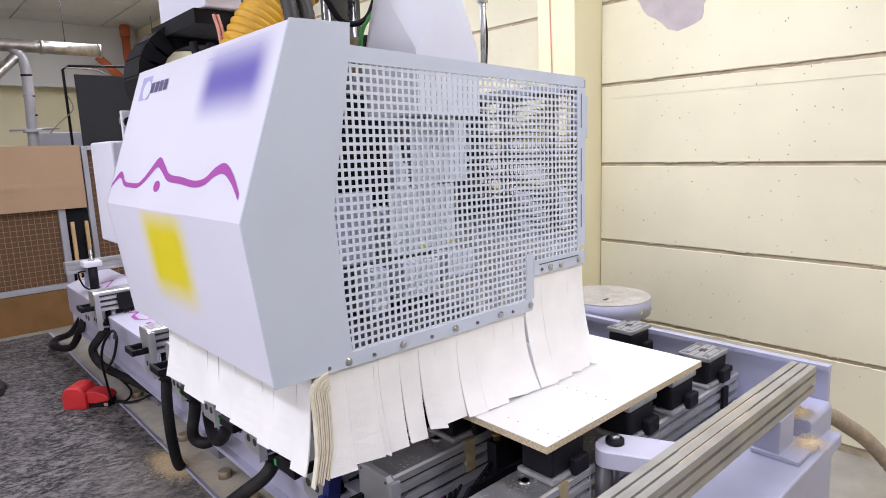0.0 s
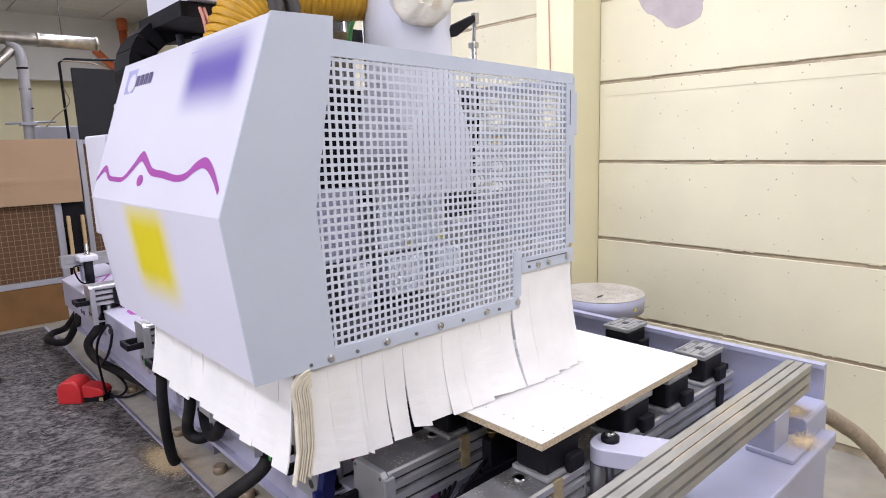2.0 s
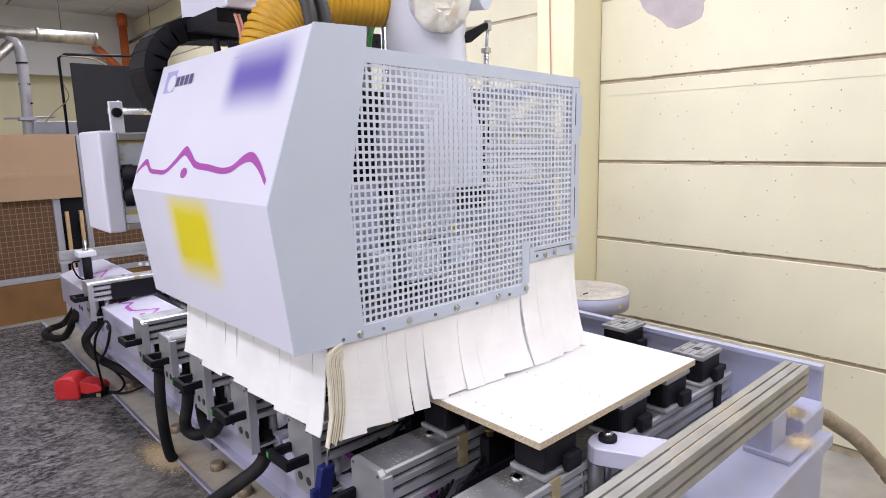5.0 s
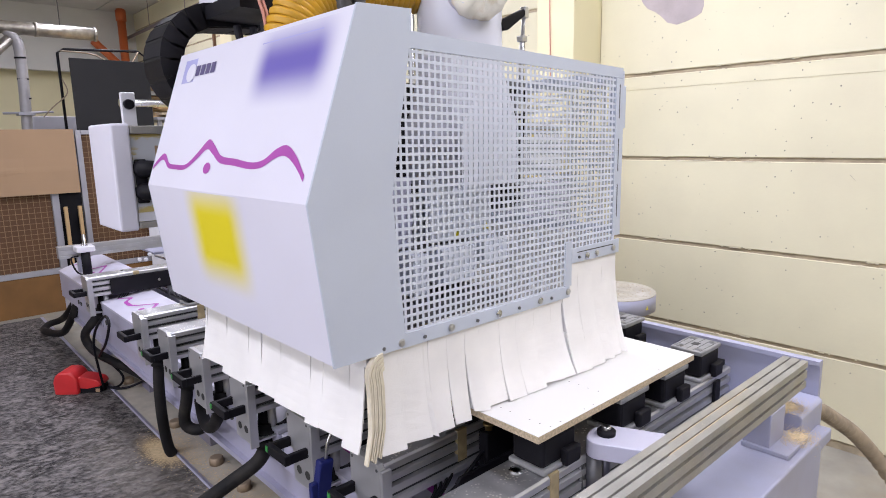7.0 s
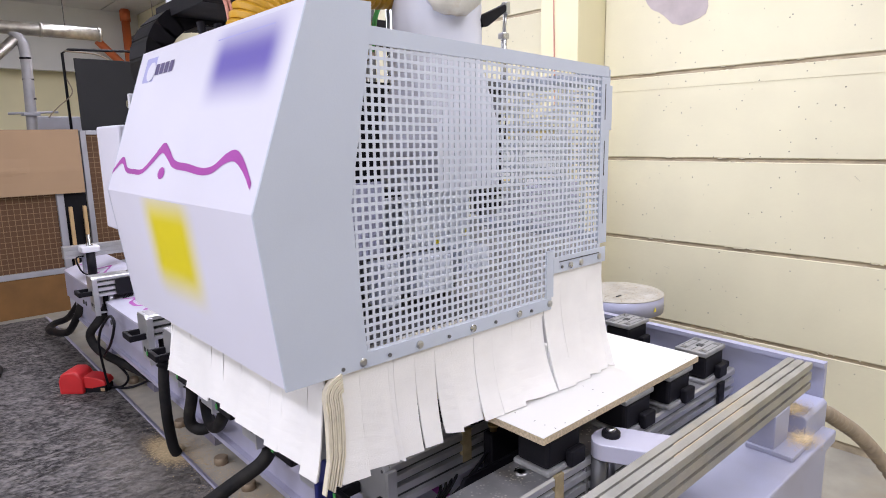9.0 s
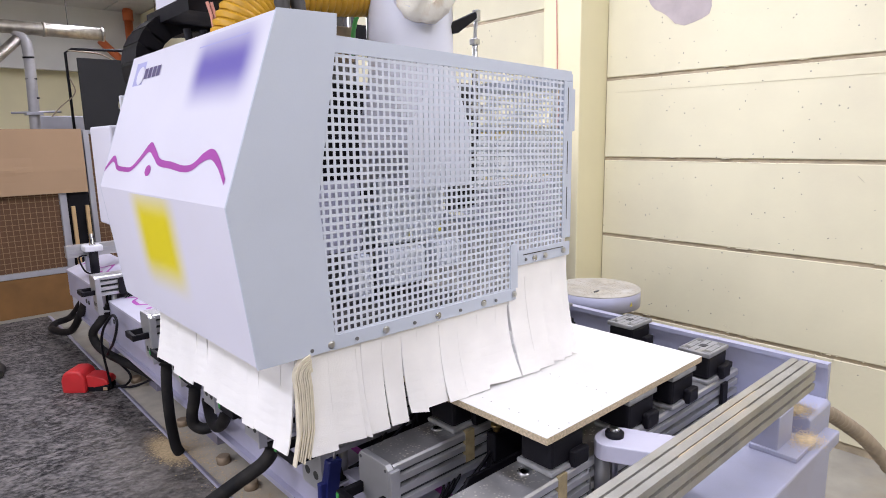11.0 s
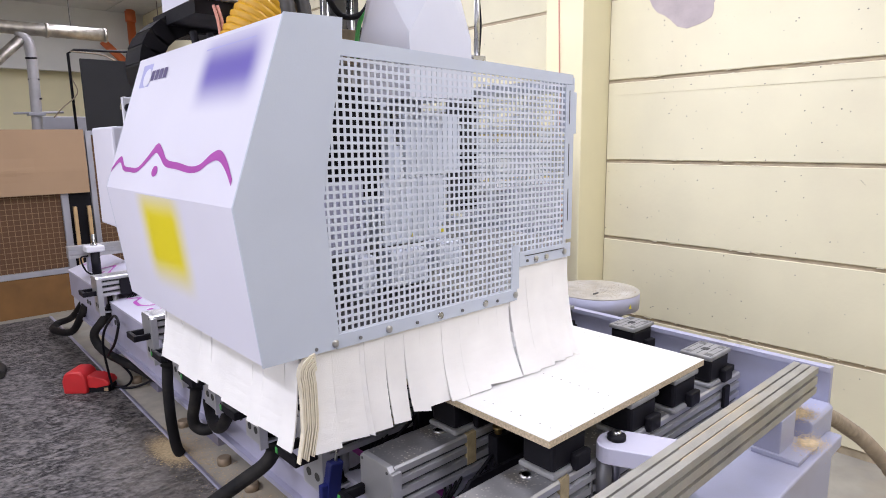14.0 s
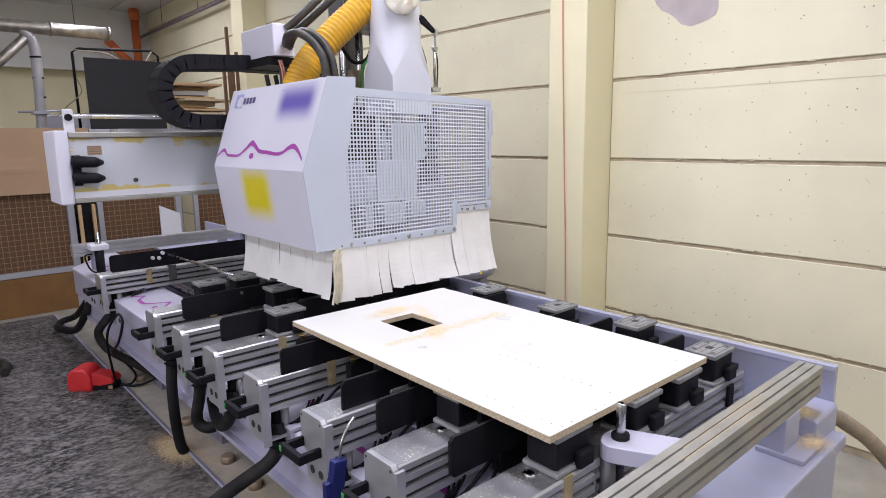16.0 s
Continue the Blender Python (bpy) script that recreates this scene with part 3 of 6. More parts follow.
    for i in range(15):
        h = rng.choice((0.018, 0.022, 0.03, 0.045))
        s = thing("board_offcut", (2.7, 7.4, z), "loose wooden board offcut lying on the stack", "board", "stacked boards")
        x0 = 2.27 + rng.uniform(0, 0.16)
        y0 = 6.98 + rng.uniform(0, 0.3)
        bm = B()
        box(bm, x0, x0 + rng.uniform(0.42, 0.66), y0, y0 + rng.uniform(0.7, 1.15), z, z + h)
        turn = Matrix.Translation((2.7, 7.5, 0)) @ Matrix.Rotation(math.radians(rng.uniform(-9, 9)), 4, "Z") @ Matrix.Translation((-2.7, -7.5, 0))
        bmesh.ops.transform(bm, matrix=turn, verts=bm.verts[:])
        part("board", bm, rng.choice((M_PINE, M_CHIP, M_CARD, M_CHIP, M_PINE, M_WHITEP)), s)
        z += h + 0.001
    for i, (x, y, h) in enumerate(((2.95, 6.90, 2.86), (3.0, 6.92, 2.55), (3.045, 6.90, 2.6), (2.905, 6.93, 2.5))):
        s = thing("timber_batten", (x, y, 0), "brown timber batten standing against the pilaster", "wood", "standing battens")
        bm = B()
        prism(bm, [(x, 0), (x + 0.03, 0), (x + 0.02, h), (x - 0.01, h)], "y", y, y + 0.03)
        part("batten", bm, M_HARDB, s)
    # bench at the back
    k = thing("grey_cabinet", (1.9, 9, 0), "low grey cabinet at the back of the hall", "cabinet")
    boxpart("body", (1.4, 2.4, 8.6, 9.1, 0, 1.95), M_FENCE, k, bev=0.01)


fence()
far_clutter()


# ---- the machine's bed ----
CONSOLES = (0.842, 1.170, 1.521, 1.946, 2.340, 2.718, 3.098, 4.268)


def wave(u):
    """Height of the purple wave along its length."""
    pts = ((0.0, -0.15), (0.05, 0.35), (0.085, 0.46), (0.14, 0.02), (0.21, -0.05), (0.29, 0.0), (0.36, 0.55), (0.42, 1.1), (0.47, 0.85), (0.53, 0.42), (0.63, 0.3), (0.73, 0.18), (0.79, 0.3), (0.84, 0.68), (0.89, 0.82), (0.945, 0.45), (1.0, -0.2))
    xs, hs = [p[0] for p in pts], [p[1] for p in pts]
    for k in range(len(pts) - 1):
        if u <= xs[k + 1]:
            t = (u - xs[k]) / (xs[k + 1] - xs[k])
            s0 = (hs[k + 1] - hs[max(k - 1, 0)]) / (xs[k + 1] - xs[max(k - 1, 0)]) * (xs[k + 1] - xs[k])
            e = min(k + 2, len(pts) - 1)
            s1 = (hs[e] - hs[k]) / (xs[e] - xs[k]) * (xs[k + 1] - xs[k])
            return (2 * t ** 3 - 3 * t * t + 1) * hs[k] + (t ** 3 - 2 * t * t + t) * s0 + (3 * t * t - 2 * t ** 3) * hs[k + 1] + (t ** 3 - t * t) * s1
    return hs[-1]


def bed():
    m = thing("machine_bed", (1.6, 2.8, 0), "lavender painted steel bed of a woodworking machining centre", "machine")
    bm = B()
    prism(bm, [(1.03, 0.29), (2.12, 0.24), (2.12, 0.50), (1.9, 0.56), (1.3, 0.56), (1.03, 0.44)], "y", 0.74, 5.5, 0.006)
    part("base", bm, M_BASE, m)
    bm = B()
    prism(bm, [(0.985, 0.27), (1.04, 0.27), (1.04, 0.40), (1.012, 0.40), (1.012, 0.292), (0.985, 0.292)], "y", 0.74, 5.5)
    part("foot_flange", bm, M_LAVL, m)
    for x in (1.14, 1.86):
        for y in (0.95, 2.1, 3.2, 4.2, 5.2):
            boxpart("bed_leg", (x, x + 0.16, y - 0.08, y + 0.08, 0.0, 0.30), M_BASE, m)
    for a, b, dz, tilt in ((0.74, 1.9, -0.070, 0.10), (1.93, 3.3, -0.070, 0.10), (3.33, 4.3, -0.03, 0.10), (4.33, 5.5, 0.0, 0.3273)):
        bm = B()
        zt = 0.650 + dz + 0.275 * tilt
        prism(bm, [(0.955, 0.636 + dz), (0.955, 0.650 + dz), (1.23, zt), (1.262, zt), (1.262, 0.565), (1.25, 0.565), (1.25, zt - 0.012), (0.97, 0.638 + dz)], "y", a, b)
        c = part("cover", bm, M_COVER, m, "white sheet cover with a purple wave")
        bm = B()
        n = 60
        for i in range(n):
            q = []
            for k, s in ((i, -1), (i + 1, -1), (i + 1, 1), (i, 1)):
                u = k / n
                x = 1.06 + 0.10 * wave(u) + s * 0.012
                q.append(bm.verts.new((x, b - 0.05 - (b - a - 0.1) * u, dz + 0.650 + (x - 0.955) * tilt + 0.0015)))
            bm.faces.new(q)
        part("wave_stripe", bm, M_PURPLE, c, "purple wave graphic")
        bm = B()
        vs = []
        for k in range(16):
            x = 1.075 + 0.018 * math.cos(6.2832 * k / 16)
            vs.append(bm.verts.new((x, (a + b) / 2 + 0.05 + 0.018 * math.sin(6.2832 * k / 16), dz + 0.650 + (x - 0.955) * tilt + 0.0015)))
        bm.faces.new(vs)
        part("wave_dot", bm, M_PURPLE, c, "purple dot")
    for a, b in ((0.74, 1.9), (1.93, 3.3), (3.33, 4.3), (4.33, 5.5)):
        boxpart("side_panel", (0.958, 0.972, a, b, 0.445, 0.635 - (0.070 if a < 3.3 else 0.03 if a < 4.3 else 0.0)), M_LAVL, m, bev=0.002)
    for y in [0.9 + 0.36 * i for i in range(12)]:
        for k in range(2):
            bm = B()
            sweep(bm, [(0.953, y + 0.07 * k, 0.50), (0.96, y + 0.07 * k, 0.50)], 0.016, 10)
            part("slot", bm, M_DARK, m)
    for y in (1.2, 1.75, 2.6, 2.92, 3.5, 4.4, 5.1):
        bm = B()
        sweep(bm, [(1.09, y, 0.0), (1.09, y, 0.034), (1.09, y, 0.038)], [0.034, 0.034, 0.029], 16)
        part("levelling_foot", bm, M_BRASS, m, "round levelling foot with rusty nut")
    for x in (1.40, 1.92):
        bm = B()
        sweep(bm, [(x, 0.78, 0.615), (x, 5.4, 0.615)], 0.022, 14)
        part("guide_rod", bm, M_STEEL, m, "long polished steel guide rod")
        bm = B()
        box(bm, x - 0.03, x + 0.03, 0.78, 5.4, 0.56, 0.592)
        part("rod_support", bm, M_DARKSTEEL, m)
    # black sheet added between the rods to darken the bed's inside
    boxpart("bed_dark_sheet", (1.46, 1.86, 0.8, 5.4, 0.562, 0.575), M_BLACK, m, "black sheet that darkens the bed's inside")
    # back beam
    bm = B()
    prism(bm, [(2.208, 0.864), (2.208, 0.848), (2.219, 0.844), (2.219, 0.64), (2.15, 0.60), (2.12, 0.60), (2.12, 0.45), (2.240, 0.45), (2.240, 0.864)], "y", 0.577, 5.5)
    part("back_beam", bm, M_LAV, m, "long lavender back beam")
    # end of the bed under the rail
    bm = B()
    prism(bm, [(0.30, 0.20), (1.98, 0.20), (2.02, 0.25), (2.02, 0.665), (1.97, 0.70), (0.30, 0.70)], "y", 0.50, 0.735, 0.006)
    part("end_box", bm, M_LAV, m)
    bm = B()
    prism(bm, [(0.560, 0.45), (0.560, 0.735), (0.57, 0.745), (0.735, 0.745), (0.735, 0.45)], "x", 2.02, 2.215, 0.004)
    part("corner_block", bm, M_LAV, m)
    boxpart("corner_cap", (1.95, 2.19, 0.52, 0.735, 0.615, 0.66), M_LAV, m, bev=0.006)
    bm = B()
    prism(bm, [(0.50, 0.10), (0.50, 0.20), (0.735, 0.20), (0.735, 0.10)], "x", 0.4, 1.9)
    part("end_foot", bm, M_LAV, m)
    bm = B()
    box(bm, 2.0215, 2.035, 0.60, 0.63, 0.44, 0.475, 0.003)
    sweep(bm, [(2.034, 0.615, 0.457), (2.055, 0.615, 0.457)], 0.008, 10)
    part("latch", bm, M_BLACK, m, "small black latch")
    for x in (0.75, 1.80):
        bm = B()
        box(bm, x, x + 0.11, 0.575, 0.65, 0.70, 0.815, 0.003)
        box(bm, x - 0.01, x + 0.15, 0.52, 0.65, 0.70, 0.715, 0.003)
        br = part("rail_bracket", bm, M_LAV, m)
        bm = B()
        box(bm, x + 0.113, x + 0.128, 0.540, 0.547, 0.7145, 0.7156)
        part("bolt_hole", bm, M_DARK, br)
    bm = B()
    prism(bm, [(1.55, 0.74), (2.19, 0.74), (2.19, 0.86), (2.17, 0.86), (2.17, 0.755), (1.55, 0.755)], "y", 5.1, 5.9)
    part("end_tray", bm, M_LAV, m)
    # aluminium rails at both ends
    for y in (0.578, 4.98):
        prof = [(0, 0), (0.072, 0), (0.072, 0.02), (0.064, 0.02), (0.064, 0.03), (0.072, 0.03), (0.072, 0.055), (0.064, 0.055), (0.064, 0.065), (0.072, 0.065), (0.072, 0.085),
                (0.052, 0.085), (0.052, 0.078), (0.046, 0.078), (0.046, 0.085), (0.024, 0.085), (0.024, 0.078), (0.018, 0.078), (0.018, 0.085), (0, 0.085),
                (0, 0.065), (0.008, 0.065), (0.008, 0.055), (0, 0.055), (0, 0.03), (0.008, 0.03), (0.008, 0.02), (0, 0.02)]
        bm = B()
        prism(bm, [(y + a, 0.815 + b) for a, b in prof], "x", 0.40 if y < 1 else 0.88, 2.09)
        part("end_rail", bm, M_ALUW if y < 1 else M_ALU, m, "worn aluminium stop rail with grooves")
    for a, b, g in ((1.25, 1.62, 0.019), (1.30, 1.75, 0.047), (0.62, 0.9, 0.047)):
        boxpart("groove_dust", (a, b, 0.578 + g, 0.578 + g + 0.004, 0.893, 0.8965), M_DUST, m, "sawdust lying in the groove")
    for x in (1.0, 1.95):
        boxpart("rail_post", (x, x + 0.06, 4.99, 5.05, 0.70, 0.815), M_LAV, m)
    # sawdust
    rng = random.Random(2)
    for cx, cy, cz, r, n in ((2.06, 0.61, 0.7465, 0.05, 50), (1.93, 0.54, 0.716, 0.05, 50)):
        d = thing("sawdust", (cx, cy, cz), "small heap of pale sawdust and chips", "sawdust", kind="stuff")
        bm = B()
        for i in range(n * 60):
            a, q = rng.uniform(0, 6.28), abs(rng.gauss(0, 0.6)) * r
            x, y = cx + q * math.cos(a) * 1.2, cy + q * math.sin(a) * 0.8
            s = rng.uniform(0.0004, 0.0011)
            box(bm, x - s * 1.6, x + s * 1.6, y - s, y + s * 0.6, cz, cz + s * 0.8)
        part("chips", bm, M_DUST, d)


def console(y0, with_hose):
    c = thing("console", (0.86, y0, 0.56), "aluminium support console with T-slots and a drilled end plate", "console", "support consoles")
    y1 = y0 + 0.13
    prof = [(y0, 0.665), (y1, 0.665), (y1, 0.69), (y1 - 0.02, 0.69), (y1 - 0.02, 0.705), (y1, 0.705), (y1, 0.735), (y1 - 0.02, 0.735), (y1 - 0.02, 0.75), (y1, 0.75), (y1, 0.785), (y1 - 0.005, 0.79),
            (y0 + 0.005, 0.79), (y0, 0.785), (y0, 0.768), (y0 + 0.012, 0.764), (y0 + 0.012, 0.756), (y0, 0.752), (y0, 0.735), (y0 + 0.03, 0.735), (y0 + 0.03, 0.720), (y0, 0.720), (y0, 0.700), (y0 + 0.012, 0.696), (y0 + 0.012, 0.686), (y0, 0.682)]
    bm = B()
    prism(bm, prof, "x", 0.872, 2.165)
    part("profile", bm, M_ALU, c)
    boxpart("top_face", (0.874, 2.163, y0 + 0.006, y1 - 0.006, 0.7901, 0.7908), M_ALUTOP, c, "upper face strewn with pale chips")
    # dark strips in the grooves stand for the shade inside the T-slots
    for z0, z1 in ((0.7205, 0.7345), (0.7565, 0.7635), (0.6865, 0.6955)):
        boxpart("slot", (0.875, 2.16, y0 + 0.0095 if z1 - z0 < 0.012 else y0 + 0.016, y0 + 0.0118 if z1 - z0 < 0.012 else y0 + 0.0295, z0, z1), M_DARK, c, "dark strip for the shade in a T-slot")
    bm = B()
    r = 0.012
    prism(bm, [(y0 - 0.002, 0.668), (y1 + 0.002, 0.668), (y1 + 0.002, 0.793 - r), (y1 + 0.002 - r, 0.793), (y0 - 0.002 + r, 0.793), (y0 - 0.002, 0.793 - r)], "x", 0.853, 0.8715, 0.002)
    cap = part("end_cap", bm, M_ALU, c, "pale rounded end cap")
    for yy, zz in ((y0 + 0.010, 0.778), (y1 - 0.010, 0.778), (y0 + 0.010, 0.682), (y1 - 0.010, 0.682)):
        bm = B()
        sweep(bm, [(0.8535, yy, zz), (0.8515, yy, zz)], 0.0045, 8)
        part("screw", bm, M_DARKSTEEL, cap)
    bm = B()
    box(bm, 0.860, 0.871, y0 - 0.001, y1 - 0.012, 0.555, 0.6675, 0.002)
    box(bm, 0.853, 0.884, y0 - 0.0135, y0 - 0.0025, 0.545, 0.780, 0.002)
    e = part("end_plate", bm, M_ALU, c, "pale drilled bracket plate")
    for k in range(2):
        bm = B()
        sweep(bm, [(0.8585, y0 + 0.032 + 0.05 * k, 0.605), (0.865, y0 + 0.032 + 0.05 * k, 0.605)], 0.014, 14)
        part("hole", bm, M_DARK, e)
    bm = B()
    for yy in (y0 + 0.016, y1 - 0.01):
        box(bm, 0.79, 0.854, yy - 0.008, yy + 0.008, 0.675, 0.705, 0.003)
    box(bm, 0.776, 0.794, y0 + 0.006, y1, 0.675, 0.705, 0.003)
    hd = part("handle", bm, M_BLACK, c, "black plastic pull handle")
    if y0 < 3:
        boxpart("coloured_clip", (0.7735, 0.7765, y1 - 0.016, y1 - 0.004, 0.682, 0.700), M_GREEN, hd, "small green clip")
    bm = B()
    sweep(bm, [(0.965, y0 + 0.045, 0.563), (0.965, y0 + 0.045, 0.666)], 0.017, 12)
    part("post", bm, M_ALU, c)
    bm = B()
    box(bm, 0.872, 1.03, y0, y1, 0.555, 0.563)
    part("bracket", bm, M_ALU, c)
    bm = B()
    sweep(bm, [(0.94, y0 + 0.06, 0.555), (0.94, y0 + 0.06, 0.57), (0.94, y0 + 0.06, 0.57), (0.94, y0 + 0.06, 0.595)], [0.05, 0.05, 0.035, 0.03], 16)
    sweep(bm, [(0.94, y0 + 0.06, 0.59), (0.94, y0 + 0.06, 0.67)], 0.02, 12)
    part("collar", bm, M_BLACKR, c)
    for k in range(4):
        bm = B()
        sweep(bm, curve([(1.06 + 0.02 * k, y0 + 0.02, 0.668), (1.035 + 0.02 * k, y0 - 0.004, 0.645 + 0.006 * k), (1.0 + 0.012 * k, y0 + 0.01, 0.60), (0.955, y0 + 0.055, 0.568)]), 0.0045, 6)
        part("air_tube", bm, M_BLACK, c)
    for x in (1.45, 2.0):
        boxpart("slide_block", (x, x + 0.12, y0 + 0.02, y1 - 0.02, 0.56, 0.665), M_DARKSTEEL, c)
    bm = B()
    box(bm, 1.13, 1.165, y0 - 0.0012, y0 + 0.012, 0.698, 0.7918)
    part("tape", bm, M_TAPE, c, "strip of yellowed tape")
    bm = B()
    sweep(bm, [(1.09, y0 + 0.075, 0.79), (1.09, y0 + 0.075, 0.794), (1.09, y0 + 0.075, 0.794), (1.09, y0 + 0.075, 0.7915)], [0.019, 0.019, 0.012, 0.012], 16)
    sc = part("screw", bm, M_STEEL, c)
    bm = B()
    sweep(bm, [(1.09, y0 + 0.075, 0.7905), (1.09, y0 + 0.075, 0.7922)], 0.0115, 14)
    part("socket", bm, M_DARK, sc)
    boxpart("end_stop", (2.02, 2.06, y0 - 0.012, y0 - 0.001, 0.70, 0.775), M_BLACK, c, bev=0.002)
    bm = B()
    box(bm, 2.10, 2.165, y0 + 0.02, y0 + 0.075, 0.79, 0.812, 0.004)
    sweep(bm, [(2.125, y0 + 0.05, 0.812), (2.125, y0 + 0.05, 0.858), (2.125, y0 + 0.05, 0.862)], [0.018, 0.018, 0.013], 14)
    part("clamp_knob", bm, M_BLACK, c, "black clamp with round knob")
    if with_hose:
        bm = B()
        y = y0 + 0.06
        pts = {"out": [(0.94, y, 0.56), (0.935, y, 0.49), (0.90, y + 0.01, 0.44), (0.82, y + 0.04, 0.39), (0.70, y + 0.08, 0.32), (0.5, y + 0.13, 0.2), (0.2, y + 0.18, 0.06), (-0.4, y + 0.08, 0.04)],
               "down": [(0.94, y, 0.56), (0.935, y, 0.45), (0.93, y - 0.02, 0.3), (0.95, y - 0.05, 0.14), (1.0, y + 0.1, 0.05)],
               "floor": [(0.94, y, 0.56), (0.925, y, 0.42), (0.92, y - 0.01, 0.25), (0.93, y, 0.13), (0.94, y, 0.05), (0.955, y, 0.012)],
               "loop": [(0.94, y, 0.56), (0.935, y + 0.02, 0.44), (0.93, y + 0.06, 0.34), (0.94, y + 0.06, 0.285), (0.98, y + 0.02, 0.27), (1.04, y - 0.04, 0.33)],
               "bend": [(0.94, y, 0.56), (0.935, y + 0.03, 0.48), (0.945, y + 0.12, 0.40), (0.965, y + 0.24, 0.345), (0.99, y + 0.36, 0.34), (1.03, y + 0.5, 0.37)],
               "far": [(0.94, y, 0.56), (0.875, y + 0.02, 0.48), (0.837, y + 0.08, 0.39), (0.868, y + 0.06, 0.29), (0.945, y - 0.03, 0.22), (1.017, y - 0.25, 0.187), (1.08, y - 0.48, 0.16), (1.12, y - 0.7, 0.2)]}[with_hose]
        sweep(bm, curve(pts), 0.027, 14)
        sweep(bm, [(0.94, y, 0.53), (0.93, y, 0.50)], 0.036, 14)
        part("hose", bm, M_BLACKR, c, "black rubber hose")
    return c


def pod():
    p = thing("vacuum_pod", (0, 0, 0.79), "black vacuum pod with a grey rubber pad", "vacuum pod", "vacuum pods")
    boxpart("base", (-0.074, 0.074, -0.058, 0.058, 0.7915, 0.806), M_GASKET, p, "pale grey base gasket", bev=0.005)
    bm = B()
    box(bm, -0.068, 0.068, -0.05, 0.05, 0.806, 0.884, 0.010)
    part("body", bm, M_BLACK, p)
    bm = B()
    box(bm, 0.0, 0.062, -0.072, -0.05, 0.795, 0.84, 0.006)
    part("clamp", bm, M_BLACK, p)
    bm = B()
    box(bm, -0.074, 0.074, -0.055, 0.055, 0.884, 0.9, 0.004)
    pad = part("pad", bm, M_POD, p, "grey rubber suction pad")
    for x, y in ((-0.05, -0.034), (0.05, -0.034), (-0.05, 0.034), (0.05, 0.034)):
        bm = B()
        sweep(bm, [(x, y, 0.899), (x, y, 0.9015), (x, y, 0.9015), (x, y, 0.8995)], [0.014, 0.014, 0.010, 0.010], 12)
        part("ring", bm, M_POD, pad)
    for k in range(5):
        boxpart("groove", (-0.066, 0.066, -0.046 + 0.0225 * k, -0.044 + 0.0225 * k, 0.8994, 0.9004), M_DARK, pad)
    bm = B()
    box(bm, -0.013, 0.013, -0.011, 0.011, 0.8995, 0.9012)
    part("suction_hole", bm, M_DARK, pad)
    return p


GUARDS = []


def bed_things():
    hoses = {1.170: "down", 1.521: "down", 1.946: "out", 2.340: "bend", 2.718: "loop", 3.098: "floor", 4.268: "far"}
    for y in CONSOLES:
        c = console(y, hoses.get(y, ""))
        if y > 4:
            c.location.x += 0.03
    first = pod()
    spots = ((2.007, 0.90), (2.10, 1.24), (2.073, 1.60), (2.09, 2.03), (2.08, 2.42), (1.16, 3.165), (1.352, 3.165), (1.377, 2.79), (1.198, 2.40), (1.185, 0.905), (1.17, 1.24), (1.50, 0.885), (1.74, 0.885),
             (1.6, 1.24), (1.2, 1.60), (1.65, 1.60), (1.25, 2.03), (1.7, 2.03), (1.75, 2.45), (2.05, 2.79), (2.05, 3.165))
    first.location = (*spots[0], 0.79)
    for x, y in spots[1:]:
        copy_thing(first, pose(x, y, 0.79))
    for y in CONSOLES[1:6]:
        k = thing("air_block", (1.24, y - 0.03, 0.66), "black pneumatic block with a brass cap beside a console", "valve", "pneumatic blocks")
        boxpart("body", (1.20, 1.32, y - 0.05, y - 0.014, 0.66, 0.775), M_BLACK, k, bev=0.004)
        bm = B()
        sweep(bm, [(1.225, y - 0.032, 0.775), (1.225, y - 0.032, 0.79), (1.225, y - 0.032, 0.79), (1.225, y - 0.032, 0.797)], [0.011, 0.011, 0.017, 0.017], 14)
        part("cap", bm, M_BRASSY, k, "worn brass cap")
        bm = B()
        sweep(bm, curve([(1.21, y - 0.035, 0.70), (1.15, y - 0.06, 0.66), (1.10, y - 0.03, 0.62), (1.0, y + 0.02, 0.585)]), 0.0055, 6)
        part("air_tube", bm, M_BLACK, k)
        bm = B()
        sweep(bm, curve([(1.21, y - 0.03, 0.72), (1.13, y - 0.045, 0.69), (1.07, y - 0.02, 0.63), (0.99, y + 0.03, 0.58)]), 0.0055, 6)
        part("air_tube", bm, M_BLACK, k)
    # black guard plates between the consoles
    for y, up in ((1.05, 0.0), (1.36, 0.0), (1.547, 0.0), (1.95, 0.0), (2.49, 0.0), (2.95, 0.0), (4.25, 0.03)):
        g = thing("guard_plate", (0.95, y, 0.775), "thin black upright plate sliding up along a console", "plate", "black guard plates")
        GUARDS.append(g)
        bm = B()
        r = 0.012
        pts = [(0.945 + r, 0.775 + up), (2.13, 0.775 + up), (2.13, 0.885 + up - r), (2.13 - r, 0.885 + up), (0.945 + r, 0.885 + up), (0.945, 0.885 + up - r), (0.945, 0.775 + up + r)]
        prism(bm, pts, "y", y, y + 0.011, 0.0015)
        part("plate", bm, M_BLACK, g)
        for x in (1.30, 2.02):
            boxpart("bracket", (x, x + 0.05, y + 0.011, y + 0.035, 0.70, 0.80), M_DARKSTEEL, g)
            bm = B()
            sweep(bm, [(x - 0.06, y - 0.004, 0.86), (x - 0.06, y + 0.004, 0.86)], 0.009, 10)
            part("screw", bm, M_STEEL, g)


